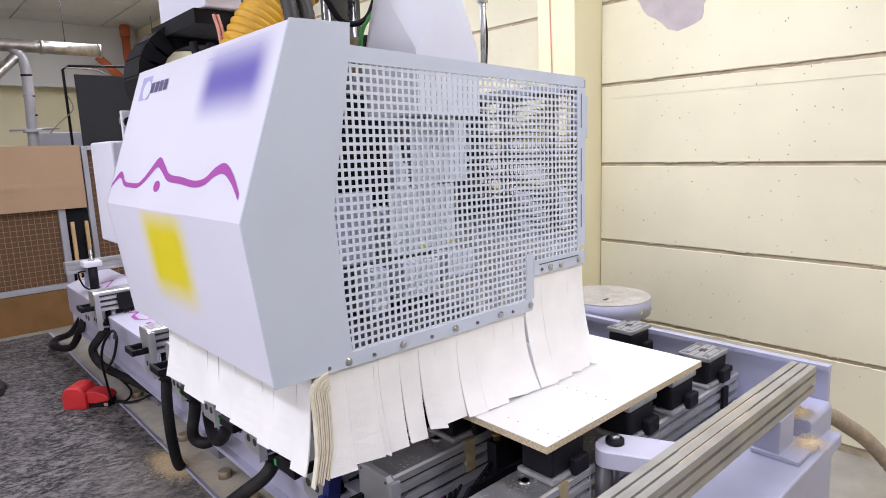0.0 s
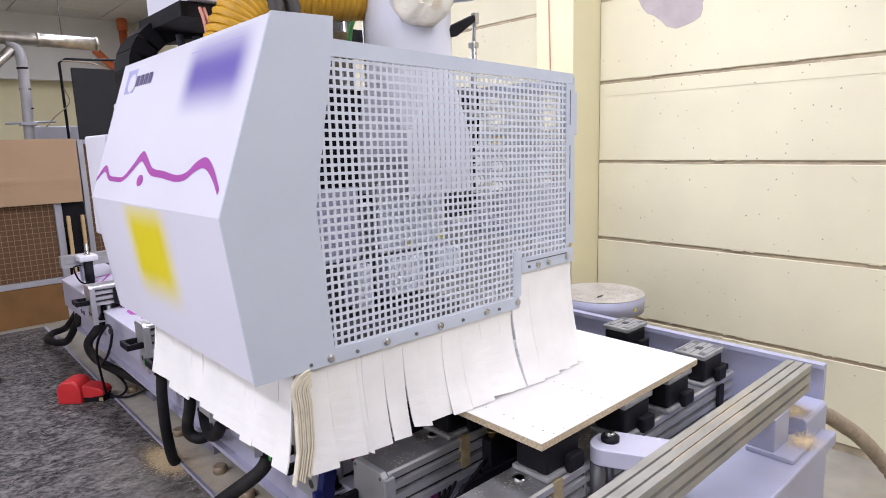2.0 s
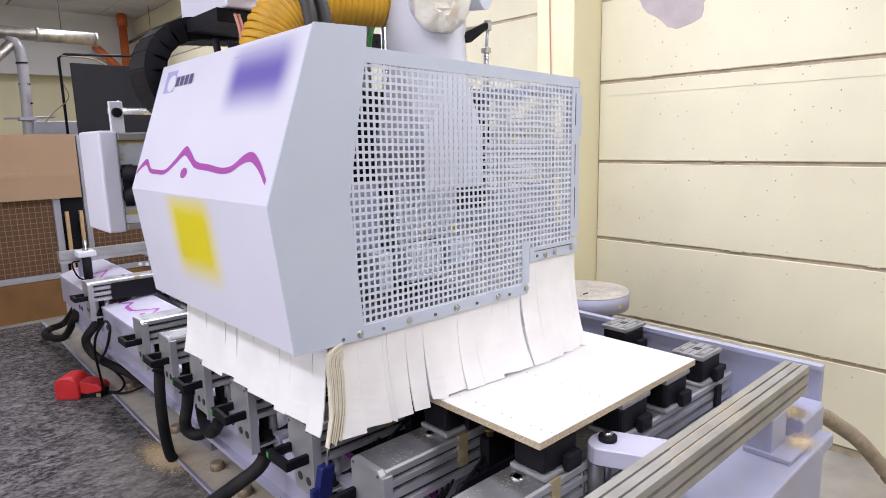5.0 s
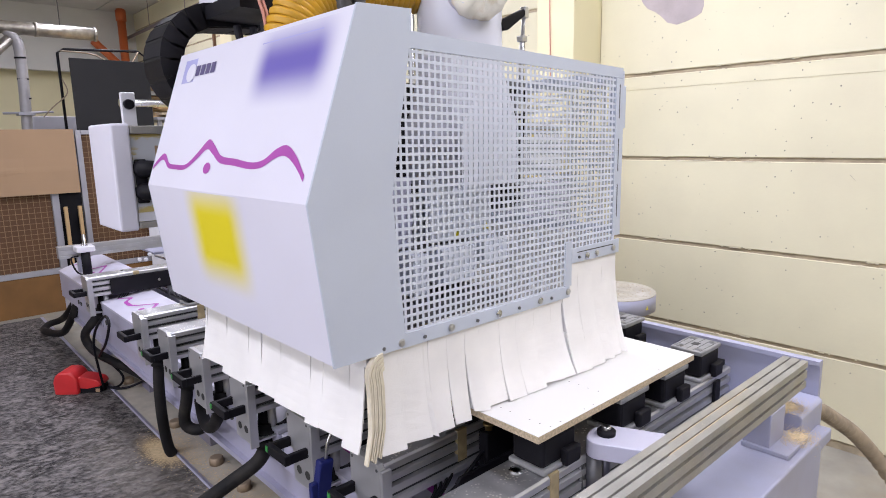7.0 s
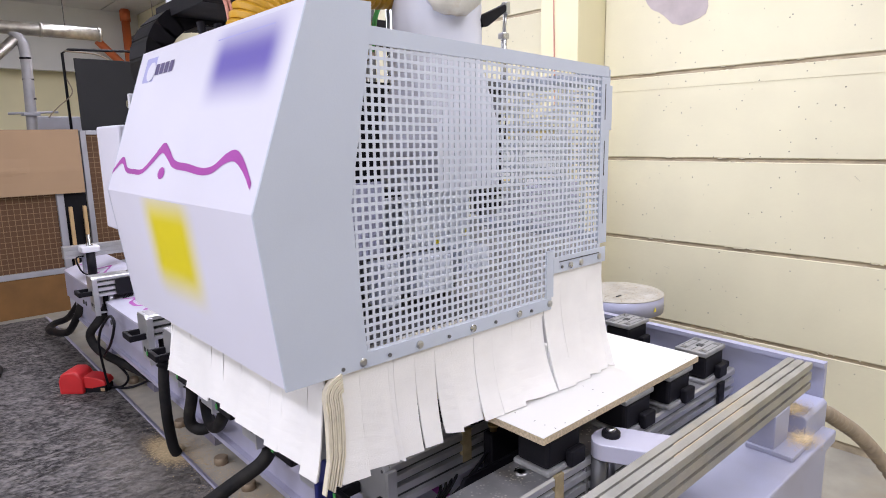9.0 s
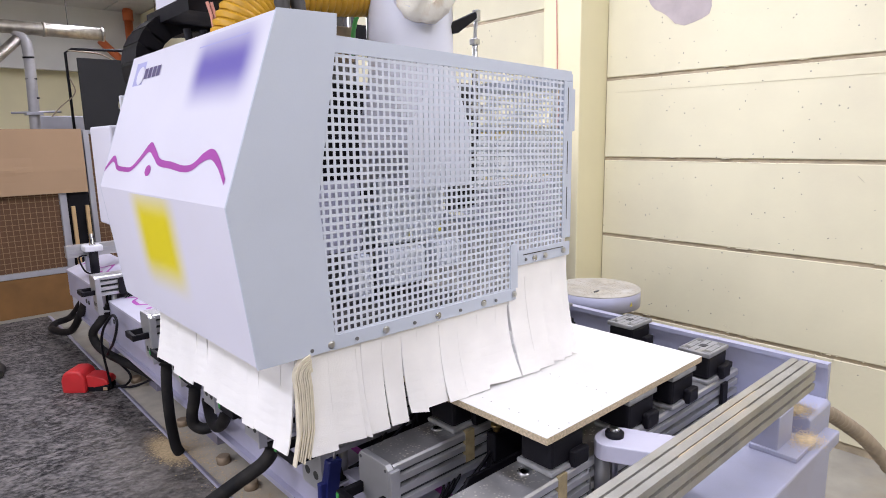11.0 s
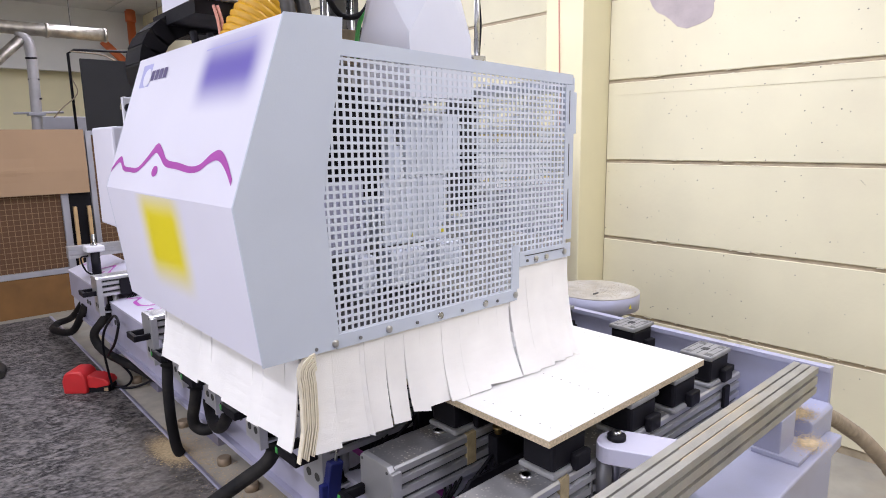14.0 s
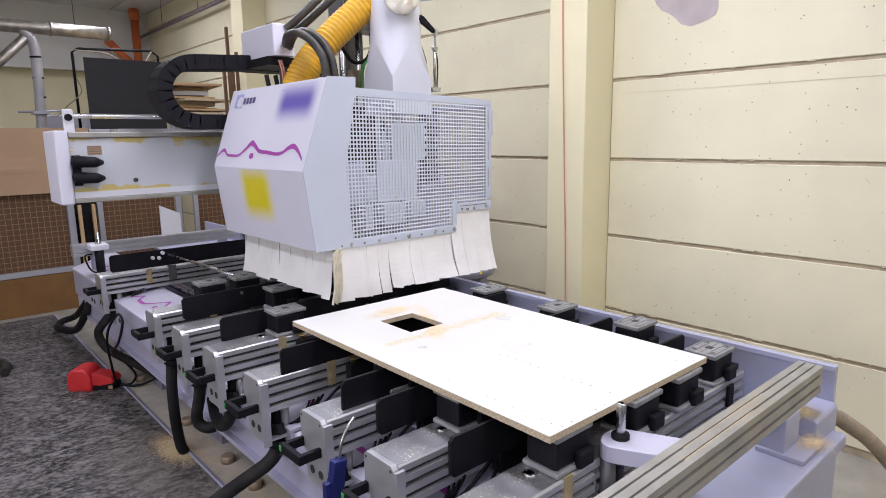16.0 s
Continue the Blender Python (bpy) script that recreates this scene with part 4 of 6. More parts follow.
def stop_unit():
    s = thing("stop_bracket", (1.35, 0.75, 0.8), "lavender stop arm clamped to the end rail", "bracket")
    bm = B()
    pts = [(1.36, 0.652), (1.47, 0.652), (1.375, 0.845)]
    pts = [(1.345, 0.652), (1.47, 0.652)] + [(1.33 + 0.062 * math.cos(a), 0.815 + 0.045 * math.sin(a)) for a in [0.5 + 0.33 * k for k in range(10)]]
    prism(bm, pts, "z", 0.795, 0.84, 0.003)
    part("arm", bm, M_COVER, s)
    bm = B()
    sweep(bm, [(1.331, 0.815, 0.84), (1.331, 0.815, 0.852), (1.331, 0.815, 0.852), (1.331, 0.815, 0.856)], [0.024, 0.024, 0.018, 0.018], 18)
    part("bushing", bm, M_BLACK, s)
    bm = B()
    sweep(bm, [(1.30, 0.83, 0.62), (1.30, 0.83, 0.795)], 0.022, 12)
    sweep(bm, [(1.27, 0.84, 0.60), (1.265, 0.85, 0.78)], 0.006, 8)
    part("air_cylinder", bm, M_DARKSTEEL, s)
    f = thing("stop_bracket", (1.02, 4.9, 0.8), "lavender stop arm on the far rail with upright pin", "bracket")
    boxpart("arm", (0.97, 1.09, 4.86, 4.978, 0.86, 0.905), M_WHITEP, f, bev=0.01)
    bm = B()
    sweep(bm, [(1.03, 4.9, 0.70), (1.03, 4.9, 0.86)], 0.03, 14)
    part("air_cylinder", bm, M_BLACK, f)
    bm = B()
    sweep(bm, [(1.03, 4.9, 0.905), (1.03, 4.9, 0.915), (1.03, 4.9, 0.915), (1.03, 4.9, 0.985)], [0.022, 0.022, 0.012, 0.012], 12)
    part("pin", bm, M_STEEL, f)
    bm = B()
    sweep(bm, curve([(0.98, 4.88, 0.84), (0.93, 4.86, 0.83), (0.95, 4.84, 0.74), (1.0, 4.84, 0.70)]), 0.006, 6)
    part("air_tube", bm, M_BLACK, f)
    l = thing("linkage_rod", (1.33, 3.9, 0.86), "slim steel linkage rod with white knobs", "rod")
    bm = B()
    sweep(bm, [(1.30, 4.245, 0.878), (1.33, 3.9, 0.872), (1.33, 3.9, 0.872), (1.36, 3.28, 0.872)], [0.007, 0.007, 0.011, 0.011], 10)
    part("rod", bm, M_STEEL, l)
    for x, z in ((1.24, 0.862), (1.265, 0.893), (1.20, 0.868)):
        bm = B()
        sweep(bm, [(x, 4.249, z), (x, 4.234, z), (x, 4.232, z)], [0.012, 0.012, 0.008], 12)
        part("knob", bm, M_WHITEP, l, "small white knob")
    p = thing("stop_pin", (1.331, 0.815, 0.87), "polished steel stop pin in its bushing", "pin")
    bm = B()
    sweep(bm, [(1.331, 0.815, 0.70), (1.331, 0.815, 0.934), (1.331, 0.815, 0.937), (1.331, 0.815, 0.937), (1.331, 0.815, 0.93)], [0.0125, 0.0125, 0.0115, 0.007, 0.006], 16)
    part("shaft", bm, M_STEEL, p, smooth=False)
    return p


def work_board():
    b = thing("work_board", (1.85, 0.832, 0.901), "white laminated chipboard panel with a square cut-out and drilled holes", "board")
    x0, x1, y0, y1, zt, zb = 1.071, 1.85, 0.832, 2.115, 0.920, 0.901
    hx0, hx1, hy0, hy1 = 1.322, 1.482, 1.685, 1.88
    bm = B()
    for z0, z1, pair in ((zb, zt - 0.0012, 0),):
        box(bm, x0, x1, y0, hy0, z0, z1)
        box(bm, x0, x1, hy1, y1, z0, z1)
        box(bm, x0, hx0, hy0, hy1, z0, z1)
        box(bm, hx1, x1, hy0, hy1, z0, z1)
    part("core", bm, M_CHIP, b, "raw chipboard core")
    bm = B()
    z0, z1 = zt - 0.0012, zt
    box(bm, x0, x1, y0, hy0, z0, z1)
    box(bm, x0, x1, hy1, y1, z0, z1)
    box(bm, x0, hx0, hy0, hy1, z0, z1)
    box(bm, hx1, x1, hy0, hy1, z0, z1)
    part("face", bm, M_BOARD, b, "white laminate face")
    rng = random.Random(5)
    holes = [(x0 + 0.055 + 0.0, y0 + 0.04 + 0.032 * k) for k in range(0, 14, 1) if k % 3 != 2] + [(x0 + 0.32, y0 + 0.05 + 0.032 * k) for k in range(14)] + [(x1 - 0.04, y0 + 0.04 + 0.064 * k) for k in range(8)]
    holes += [(x0 + 0.06, y0 + 0.012), (x0 + 0.10, y0 + 0.012), (x0 + 0.2, y0 + 0.012), (x0 + 0.24, y0 + 0.012), (x1 - 0.2, y0 + 0.012), (x1 - 0.06, y0 + 0.012), (x1 - 0.1, y0 + 0.05)]
    x, y = holes[0]
    bm = B()
    bm.faces.new([bm.verts.new((x + 0.0019 * math.cos(6.2832 * k / 8), y + 0.0019 * math.sin(6.2832 * k / 8), zt + 0.0006)) for k in range(8)])
    hole = part("drill_hole", bm, M_DARK, b)
    for u, v in holes[1:]:
        twin(hole, u - x, v - y, 0)
    bm = B()
    for i in range(5200):
        if i < 3900:
            x, y = rng.uniform(1.17, 1.74), 1.628
            y += rng.gauss(0, 0.008 + 0.02 * (x - 1.17))
        else:
            x, y = rng.gauss(1.40, 0.05), rng.gauss(1.945, 0.025)
        s = rng.uniform(0.0005, 0.0011)
        if not (hx0 < x < hx1 and hy0 < y < hy1):
            box(bm, x - s * 1.6, x + s * 1.6, y - s, y + s, zt + 0.0001, zt + 0.0001 + s * 0.4)
    tagged(part("saw_dust", bm, M_BOARDDUST, b, "thin streaks of pale dust"), kind="stuff")
    return b


bed()
bed_things()
PIN = stop_unit()
BOARD = work_board()


# ---- the travelling portal ----
def portal():
    g = thing("portal", (2.9, 3.6, 0), "travelling portal beam in pale grey paint with yellow grease stains", "machine part")
    bm = B()
    box(bm, 0.655, 3.05, 3.50, 3.74, 1.345, 1.645, 0.006)
    part("beam", bm, M_BEAM, g)
    bm = B()
    box(bm, 0.595, 0.656, 3.485, 3.76, 1.318, 1.68, 0.008, 2)
    part("end_cap", bm, M_HOOD, g, "white plastic end cap")
    boxpart("top_rail", (0.657, 3.05, 3.482, 3.53, 1.646, 1.672), M_ALUW, g, "steel guide rail", 0.003)
    boxpart("lower_rail", (0.657, 3.05, 3.48, 3.53, 1.325, 1.346), M_ALUW, g, "steel guide rail", 0.003)
    boxpart("lower_strip", (0.657, 3.05, 3.492, 3.503, 1.348, 1.378), M_WHITEP, g)
    boxpart("top_ledge", (0.9, 1.6, 3.56, 3.72, 1.672, 1.69), M_FENCE, g)
    bm = B()
    box(bm, 0.662, 0.70, 3.49, 3.501, 1.41, 1.56, 0.004)
    pl = part("plug_plate", bm, M_BLACK, g)
    for z in (1.528, 1.45):
        bm = B()
        sweep(bm, [(0.685, 3.50, z), (0.685, 3.46, z), (0.70, 3.445, z), (0.755, 3.45, z - 0.004), (0.79, 3.47, z - 0.006)], [0.03, 0.03, 0.028, 0.026, 0.012], 14)
        part("plug", bm, M_BLACK, pl, "black rubber plug")
    bm = B()
    sweep(bm, [(0.945, 3.494, 1.425), (0.945, 3.501, 1.425)], 0.011, 12)
    part("hole", bm, M_DARK, g)
    lb = boxpart("warning_label", (0.735, 0.80, 3.497, 3.50, 1.56, 1.605), M_CARD, g, "small worn yellow label")
    for k in range(4):
        boxpart("text_bar", (0.74, 0.795, 3.4955, 3.497, 1.565 + 0.011 * k, 1.568 + 0.011 * k), M_DARKSTEEL, lb)
    bm = B()
    sweep(bm, [(0.67, 3.62, 1.755), (2.3, 3.62, 1.755)], 0.013, 12)
    part("guide_rod", bm, M_STEEL, g)
    bm = B()
    box(bm, 0.655, 0.70, 3.54, 3.56, 1.672, 1.785, 0.003)
    k = part("rod_bracket", bm, M_WHITEP, g)
    bm = B()
    sweep(bm, [(0.677, 3.541, 1.745), (0.677, 3.525, 1.745)], [0.018, 0.016], 14)
    part("knob", bm, M_BLACK, k)
    # column and drive on the wall side
    bm = B()
    box(bm, 2.62, 3.05, 3.42, 3.84, 0.42, 1.345, 0.01)
    box(bm, 2.5, 3.05, 3.3, 3.9, 0.06, 0.42, 0.01)
    part("column", bm, M_LAV, g, "lavender portal column")
    bm = B()
    box(bm, 2.62, 3.02, 2.95, 3.42, 0.45, 0.66, 0.008)
    part("drive_arm", bm, M_LAV, g)
    bm = B()
    c = (2.77, 2.96)
    sweep(bm, [(*c, 0.50), (*c, 0.70), (*c, 0.70), (*c, 0.72)], [0.14, 0.14, 0.18, 0.18], 32)
    part("drum_support", bm, M_DARKSTEEL, g)
    bm = B()
    sweep(bm, [(*c, 0.722), (*c, 0.804)], 0.225, 72)
    d = part("drum", bm, M_LAV, g, "grey round cover strewn with sawdust")
    bm = B()
    sweep(bm, [(*c, 0.8045), (*c, 0.808)], [0.2255, 0.2235], 72)
    part("drum_lid", bm, M_DRUMTOP, d, "dusty lid")
    boxpart("lid_pin", (2.66, 2.70, 2.90, 2.906, 0.809, 0.815), M_DARKSTEEL, d)
    rng = random.Random(3)
    bm = B()
    for i in range(700):
        a, q = rng.uniform(0, 6.28), 0.205 * rng.random() ** 0.5
        s = rng.uniform(0.0005, 0.0016)
        x, y = c[0] + q * math.cos(a), c[1] + q * math.sin(a)
        box(bm, x - s, x + s, y - s, y + s, 0.8082, 0.8088 + s * 0.5)
    tagged(part("sawdust", bm, M_CHIPS, d), kind="stuff")
    bm = B()
    vs = [bm.verts.new((2.74 + 0.014 * math.cos(a), 2.734, 0.758 + 0.016 * math.sin(a))) for a in (-0.52, 1.57, 3.66)]
    bm.faces.new(vs)
    part("warning_triangle", bm, M_YEL, d)
    boxpart("limit_switch", (2.45, 2.62, 2.86, 2.93, 0.58, 0.70), M_BLACK, g)
    return g


def chain():
    """The cable chain: a lower run on the beam, a bend, and an upper run to the head."""
    c = thing("cable_chain", (1.0, 3.35, 1.67), "black plastic cable chain bent over in a loop", "cable chain")
    path = []
    R, zc, xc = 0.15, 1.87, 1.225
    for k in range(5):
        path.append((xc + 0.36 - 0.09 * k, zc - R))
    for k in range(1, 10):
        a = -math.pi / 2 - math.pi * k / 10
        path.append((xc + R * math.cos(a) * 1.08, zc + R * math.sin(a)))
    for k in range(12):
        path.append((xc + 0.075 * k, zc + R + min(0.015, 0.004 * k)))
    first = None
    for (x0, z0), (x1, z1) in zip(path, path[1:]):
        L = math.hypot(x1 - x0, z1 - z0)
        ang = math.degrees(math.atan2(z1 - z0, x1 - x0))
        bm = B()
        h = 0.038
        for yy in (3.272, 3.425):
            prism(bm, [(0.002, -h * 0.86), (0.006, -h * 0.92), (L - 0.006, -h * 0.92), (L - 0.002, -h * 0.86), (L + 0.004, 0), (L - 0.002, h), (0.002, h), (-0.004, 0)], "y", yy, yy + 0.010)
        box(bm, 0.003, L - 0.003, 3.282, 3.425, h - 0.006, h)
        box(bm, 0.003, L - 0.003, 3.282, 3.425, -h, -h + 0.006)
        bmesh.ops.transform(bm, matrix=Matrix.Translation((x0, 0, z0)) @ Matrix.Rotation(-math.radians(ang), 4, "Y"), verts=bm.verts[:])
        part("link", bm, M_BLACK, c)
    bm = B()
    rail = []
    for k, (x, z) in enumerate(path):
        (xa, za), (xb, zb) = path[max(k - 1, 0)], path[min(k + 1, len(path) - 1)]
        l = math.hypot(xb - xa, zb - za)
        nx, nz = -(zb - za) / l, (xb - xa) / l
        rail.append([bm.verts.new((x + s * nx * 0.036, yy, z + s * nz * 0.036)) for s, yy in ((-1, 3.274), (1, 3.274), (1, 3.433), (-1, 3.433))])
    for a, b in zip(rail, rail[1:]):
        for k in range(4):
            bm.faces.new((a[k], a[(k + 1) % 4], b[(k + 1) % 4], b[k]))
    bm.faces.new(rail[0])
    bm.faces.new(rail[-1][::-1])
    part("liner", bm, M_BLACKR, c)
    return c


# ---- the machining head with its hood ----
YF = 2.281


def felt_strip(rng, x, w, top, length, along, curl, slit):
    """One hanging felt strip, curled out at its foot; along: 'x' or 'y' is the way that its width runs."""
    bm = B()
    n, th = 9, 0.0035
    vs = []
    for k in range(n + 1):
        t = k / n
        z = top - length * t
        out = curl * t ** 2.4
        tw = -0.004 * (0.6 + rng) * t * t
        if along == "x":
            a, b = -w / 2 + slit * max(0.0, t - 0.3) / 0.7, w / 2 + (0.004 + 0.004 * rng) * t ** 2.5
        else:
            gap = math.sin(math.pi * min(1.0, 0.1 + t)) * slit
            a, b = -w / 2 + gap, w / 2 + 0.003 * t
        zs = (z + abs(rng) * 0.006 * (t == 1), z - abs(rng) * 0.004 * (t == 1))
        row = ((a, out - tw, zs[0]), (b, out + tw, zs[1]), (b, out + tw + th, zs[1]), (a, out - tw + th, zs[0]))
        vs.append([bm.verts.new((x[0] + p, x[1] + q, c) if along == "x" else (x[0] + q, x[1] + p, c)) for p, q, c in row])
    for a, b in zip(vs, vs[1:]):
        for k in range(4):
            bm.faces.new((a[k], a[(k + 1) % 4], b[(k + 1) % 4], b[k]))
    bm.faces.new(vs[0])
    bm.faces.new(vs[-1][::-1])
    return bm


def soft_label(name, ink, base, cx, cy, hx, hy, soft):
    """An ink rectangle that fades out at its edges, on the paint of the hood (y and z of the object's space)."""
    m = mat(name, base, 0.42, 0, 0.03, 3, 0.06, 300)
    nt = m.node_tree
    N, L = nt.nodes, nt.links
    b = N["Principled BSDF"]
    src = b.inputs["Base Color"].links[0].from_socket
    tc = N.new("ShaderNodeTexCoord")
    sep = N.new("ShaderNodeSeparateXYZ")
    L.new(tc.outputs["Object"], sep.inputs[0])
    facs = []
    for out, c, h in (("Y", cx, hx), ("Z", cy, hy)):
        s = N.new("ShaderNodeMath")
        s.operation = "SUBTRACT"
        s.inputs[1].default_value = c
        L.new(sep.outputs[out], s.inputs[0])
        a = N.new("ShaderNodeMath")
        a.operation = "ABSOLUTE"
        L.new(s.outputs[0], a.inputs[0])
        r = N.new("ShaderNodeMapRange")
        r.interpolation_type = "SMOOTHSTEP"
        r.inputs["From Min"].default_value, r.inputs["From Max"].default_value = h + soft, h - soft
        L.new(a.outputs[0], r.inputs["Value"])
        facs.append(r)
    ml = N.new("ShaderNodeMath")
    ml.operation = "MULTIPLY"
    L.new(facs[0].outputs[0], ml.inputs[0])
    L.new(facs[1].outputs[0], ml.inputs[1])
    mx = N.new("ShaderNodeMix")
    mx.data_type = "RGBA"
    L.new(ml.outputs[0], mx.inputs[0])
    L.new(src, mx.inputs[6])
    mx.inputs[7].default_value = (*ink, 1)
    L.new(mx.outputs[2], b.inputs["Base Color"])
    return m


def upper_x(z):
    return 1.258 + (z - 1.49) * 0.3532


def lower_x(z):
    return 1.258 + (1.49 - z) * 0.1202


HOSE_UP = curve([(2.06, 2.74, 2.38), (1.97, 2.77, 2.32), (1.83, 2.81, 2.20), (1.70, 2.84, 2.07), (1.60, 2.86, 1.94), (1.54, 2.87, 1.80)], 8)
HOSE_LOW = curve([(2.06, 2.74, 2.10), (1.97, 2.76, 2.07), (1.84, 2.79, 2.06), (1.70, 2.83, 2.05), (1.60, 2.86, 1.97), (1.54, 2.87, 1.80)], 8)
HOSE_PARTS = []
CURTAINS = {}


def head():
    h = thing("machining_head", (1.4, 2.3, 1.15), "machining head with grey hood, perforated guard and felt skirt", "machine part")
    O = ORG[h]
    # sheet metal shell
    t = 0.004
    prof = [(1.528, 1.879), (1.394, 1.875), (1.258, 1.49), (1.299, 1.149), (1.299 + t, 1.149), (1.258 + t, 1.49), (1.394 + t, 1.875 - t), (1.528, 1.879 - t)]
    bm = B()
    prism(bm, prof, "y", YF + 0.004, 3.22)
    shell = part("shell", bm, M_HOOD, h, "white folded front shell")
    bm = B()
    prism(bm, [(1.530, 1.881), (1.392, 1.877), (1.2555, 1.49), (1.297, 1.147), (1.47, 1.147), (1.488, 1.152), (1.462, 1.49), (1.5265, 1.83)], "y", YF - 0.003, YF + 0.003)
    part("side_plate", bm, M_GREY, h, "side plate coloured darker grey for the weaker light on it")
    bm = B()
    prism(bm, [(1.528, 1.879), (1.394, 1.875), (1.258, 1.49), (1.299, 1.149), (1.6, 1.149), (1.6, 1.879)], "y", 3.216, 3.222)
    part("rear_plate", bm, M_GREY, h)
    # graphics on the shell
    bm = B()
    n = 90
    for i in range(n):
        q = []
        for k, s in ((i, -1), (i + 1, -1), (i + 1, 1), (i, 1)):
            u = k / n
            y = 3.213 - (3.213 - 2.318) * u
            z = 1.549 + 0.053 * wave(u) + s * (0.0065 + 0.0055 * max(0, wave(u)))
            q.append(bm.verts.new((upper_x(z) - 0.0012, y, z)))
        bm.faces.new(q)
    part("wave_stripe", bm, M_PURPLE, shell, "purple wave graphic")
    bm = B()
    vs = [bm.verts.new((upper_x(1.548 + 0.014 * math.sin(a)) - 0.0012, 2.808 + 0.022 * math.cos(a), 1.548 + 0.014 * math.sin(a))) for a in [6.2832 * k / 18 for k in range(18)]]
    bm.faces.new(vs)
    part("wave_dot", bm, M_PURPLE, shell, "purple dot")

    def decal(name, y0, y1, z0, z1, fx, m, label):
        bm = B()
        vs = [bm.verts.new((fx(z) - 0.00015, y, z)) for y, z in ((y0, z0), (y1, z0), (y1, z1), (y0, z1))]
        bm.faces.new(vs)
        part(name, bm, m, shell, label)
    hp = (0.75, 0.74, 0.85)
    m1 = soft_label("blue_sign", (0.15, 0.12, 0.46), hp, 2.50 - O.y, 1.785 - O.z, 0.150, 0.056, 0.05)
    decal("blue_sign", 2.287, 2.70, 1.685, 1.866, upper_x, m1, "faded blue-violet sign")
    m2 = soft_label("yellow_sign", (0.80, 0.68, 0.02), hp, 2.765 - O.y, 1.375 - O.z, 0.140, 0.105, 0.055)
    decal("yellow_sign", 2.55, 2.98, 1.21, 1.486, lower_x, m2, "blurred yellow warning sign")
    decal("sign_edge", 2.385, 2.66, 1.841, 1.844, lambda z: upper_x(z) - 0.0004, M_LILAC, "thin dark edge")
    # maker's mark as plain shapes
    decal("mark_square", 3.07, 3.16, 1.785, 1.852, upper_x, M_LILAC, "lilac square mark")
    bm = B()
    vs = [bm.verts.new((upper_x(1.812 + 0.026 * math.sin(a)) - 0.0018, 3.095 + 0.034 * math.cos(a), 1.812 + 0.026 * math.sin(a))) for a in [6.2832 * k / 20 for k in range(20)]]
    bm.faces.new(vs)
    part("mark_disc", bm, M_HOOD, shell)
    for k in range(5):
        decal("mark_bar", 3.068 - 0.036 * k, 3.096 - 0.036 * k, 1.800, 1.829, lambda z: upper_x(z) - 0.0012, M_INK, "dark bar")
    # perforated guard
    bm = B()
    px, pz, hole = 0.0174, 0.0174, 0.0112
    xs, zs = [1.452], [1.170]
    for i in range(50):
        xs += [1.4615 + i * px, 1.4615 + i * px + hole]
    xs.append(2.337)
    for j in range(35):
        zs += [1.1825 + j * pz, 1.1825 + j * pz + hole]
    zs.append(1.794)
    vert = {}

    def corner(a, c):
        if (a, c) not in vert:
            vert[a, c] = bm.verts.new((xs[a], YF + 0.004, zs[c]))
        return vert[a, c]
    for a in range(len(xs) - 1):
        for c in range(len(zs) - 1):
            if (a % 2 and c % 2) or (xs[a] > 2.10 and zs[c + 1] < 1.29):
                continue
            bm.faces.new((corner(a, c), corner(a + 1, c), corner(a + 1, c + 1), corner(a, c + 1)))
    bmesh.ops.recalc_face_normals(bm, faces=bm.faces[:])
    bmesh.ops.solidify(bm, geom=bm.faces[:], thickness=0.0018)
    for v in bm.verts:
        v.co.z += 0.026 * (2.36 - v.co.x) / 0.83 * (v.co.z - 1.17) / 0.63
    part("perforated_guard", bm, M_MESHP, h, "perforated sheet guard with square holes")
    bm = B()
    prism(bm, [(1.523, 1.802), (2.36, 1.779), (2.36, 1.808), (1.529, 1.837)], "y", YF, YF + 0.0035)
    prism(bm, [(1.535, 1.826), (2.36, 1.799), (2.36, 1.803), (1.535, 1.830)], "y", YF + 0.0037, YF + 0.03)
    part("top_strip", bm, M_GREY, h)
    bm = B()
    box(bm, 2.325, 2.362, YF - 0.0005, YF + 0.003, 1.30, 1.778, 0.001)
    box(bm, 2.362, 2.367, YF, YF + 0.03, 1.30, 1.80)
    box(bm, 2.362, 2.367, YF + 0.875, YF + 0.905, 1.30, 1.80)
    box(bm, 2.362, 2.367, YF + 0.03, YF + 0.875, 1.30, 1.325)
    box(bm, 2.362, 2.367, YF + 0.03, YF + 0.875, 1.775, 1.80)
    part("right_flange", bm, M_GREY, h)
    bm = B()
    ys = [YF + 0.03] + [YF + 0.033 + 0.0174 * (k // 2) + 0.0112 * (k % 2) for k in range(96)] + [YF + 0.875]
    zs = [1.325] + [1.328 + 0.0174 * (k // 2) + 0.0112 * (k % 2) for k in range(50)] + [1.775]
    grid = [[bm.verts.new((2.3635, y, z)) for z in zs] for y in ys]
    for a in range(len(ys) - 1):
        for c in range(len(zs) - 1):
            if not (a % 2 and c % 2):
                bm.faces.new((grid[a][c], grid[a + 1][c], grid[a + 1][c + 1], grid[a][c + 1]))
    bmesh.ops.solidify(bm, geom=bm.faces[:], thickness=0.0018)
    part("side_guard", bm, M_MESHP, h, "perforated sheet on the wall side")
    boxpart("edge_latch", (2.3675, 2.384, YF + 0.002, YF + 0.05, 1.63, 1.757), M_GREY, h, bev=0.003)
    for z0 in (1.36, 1.50, 1.66):
        boxpart("flange_slot", (2.342, 2.3445, YF - 0.0016, YF - 0.0006, z0, z0 + 0.1), M_DARK, h)
    bm = B()
    box(bm, 1.48, 2.108, YF, YF + 0.003, 1.144, 1.178, 0.001)
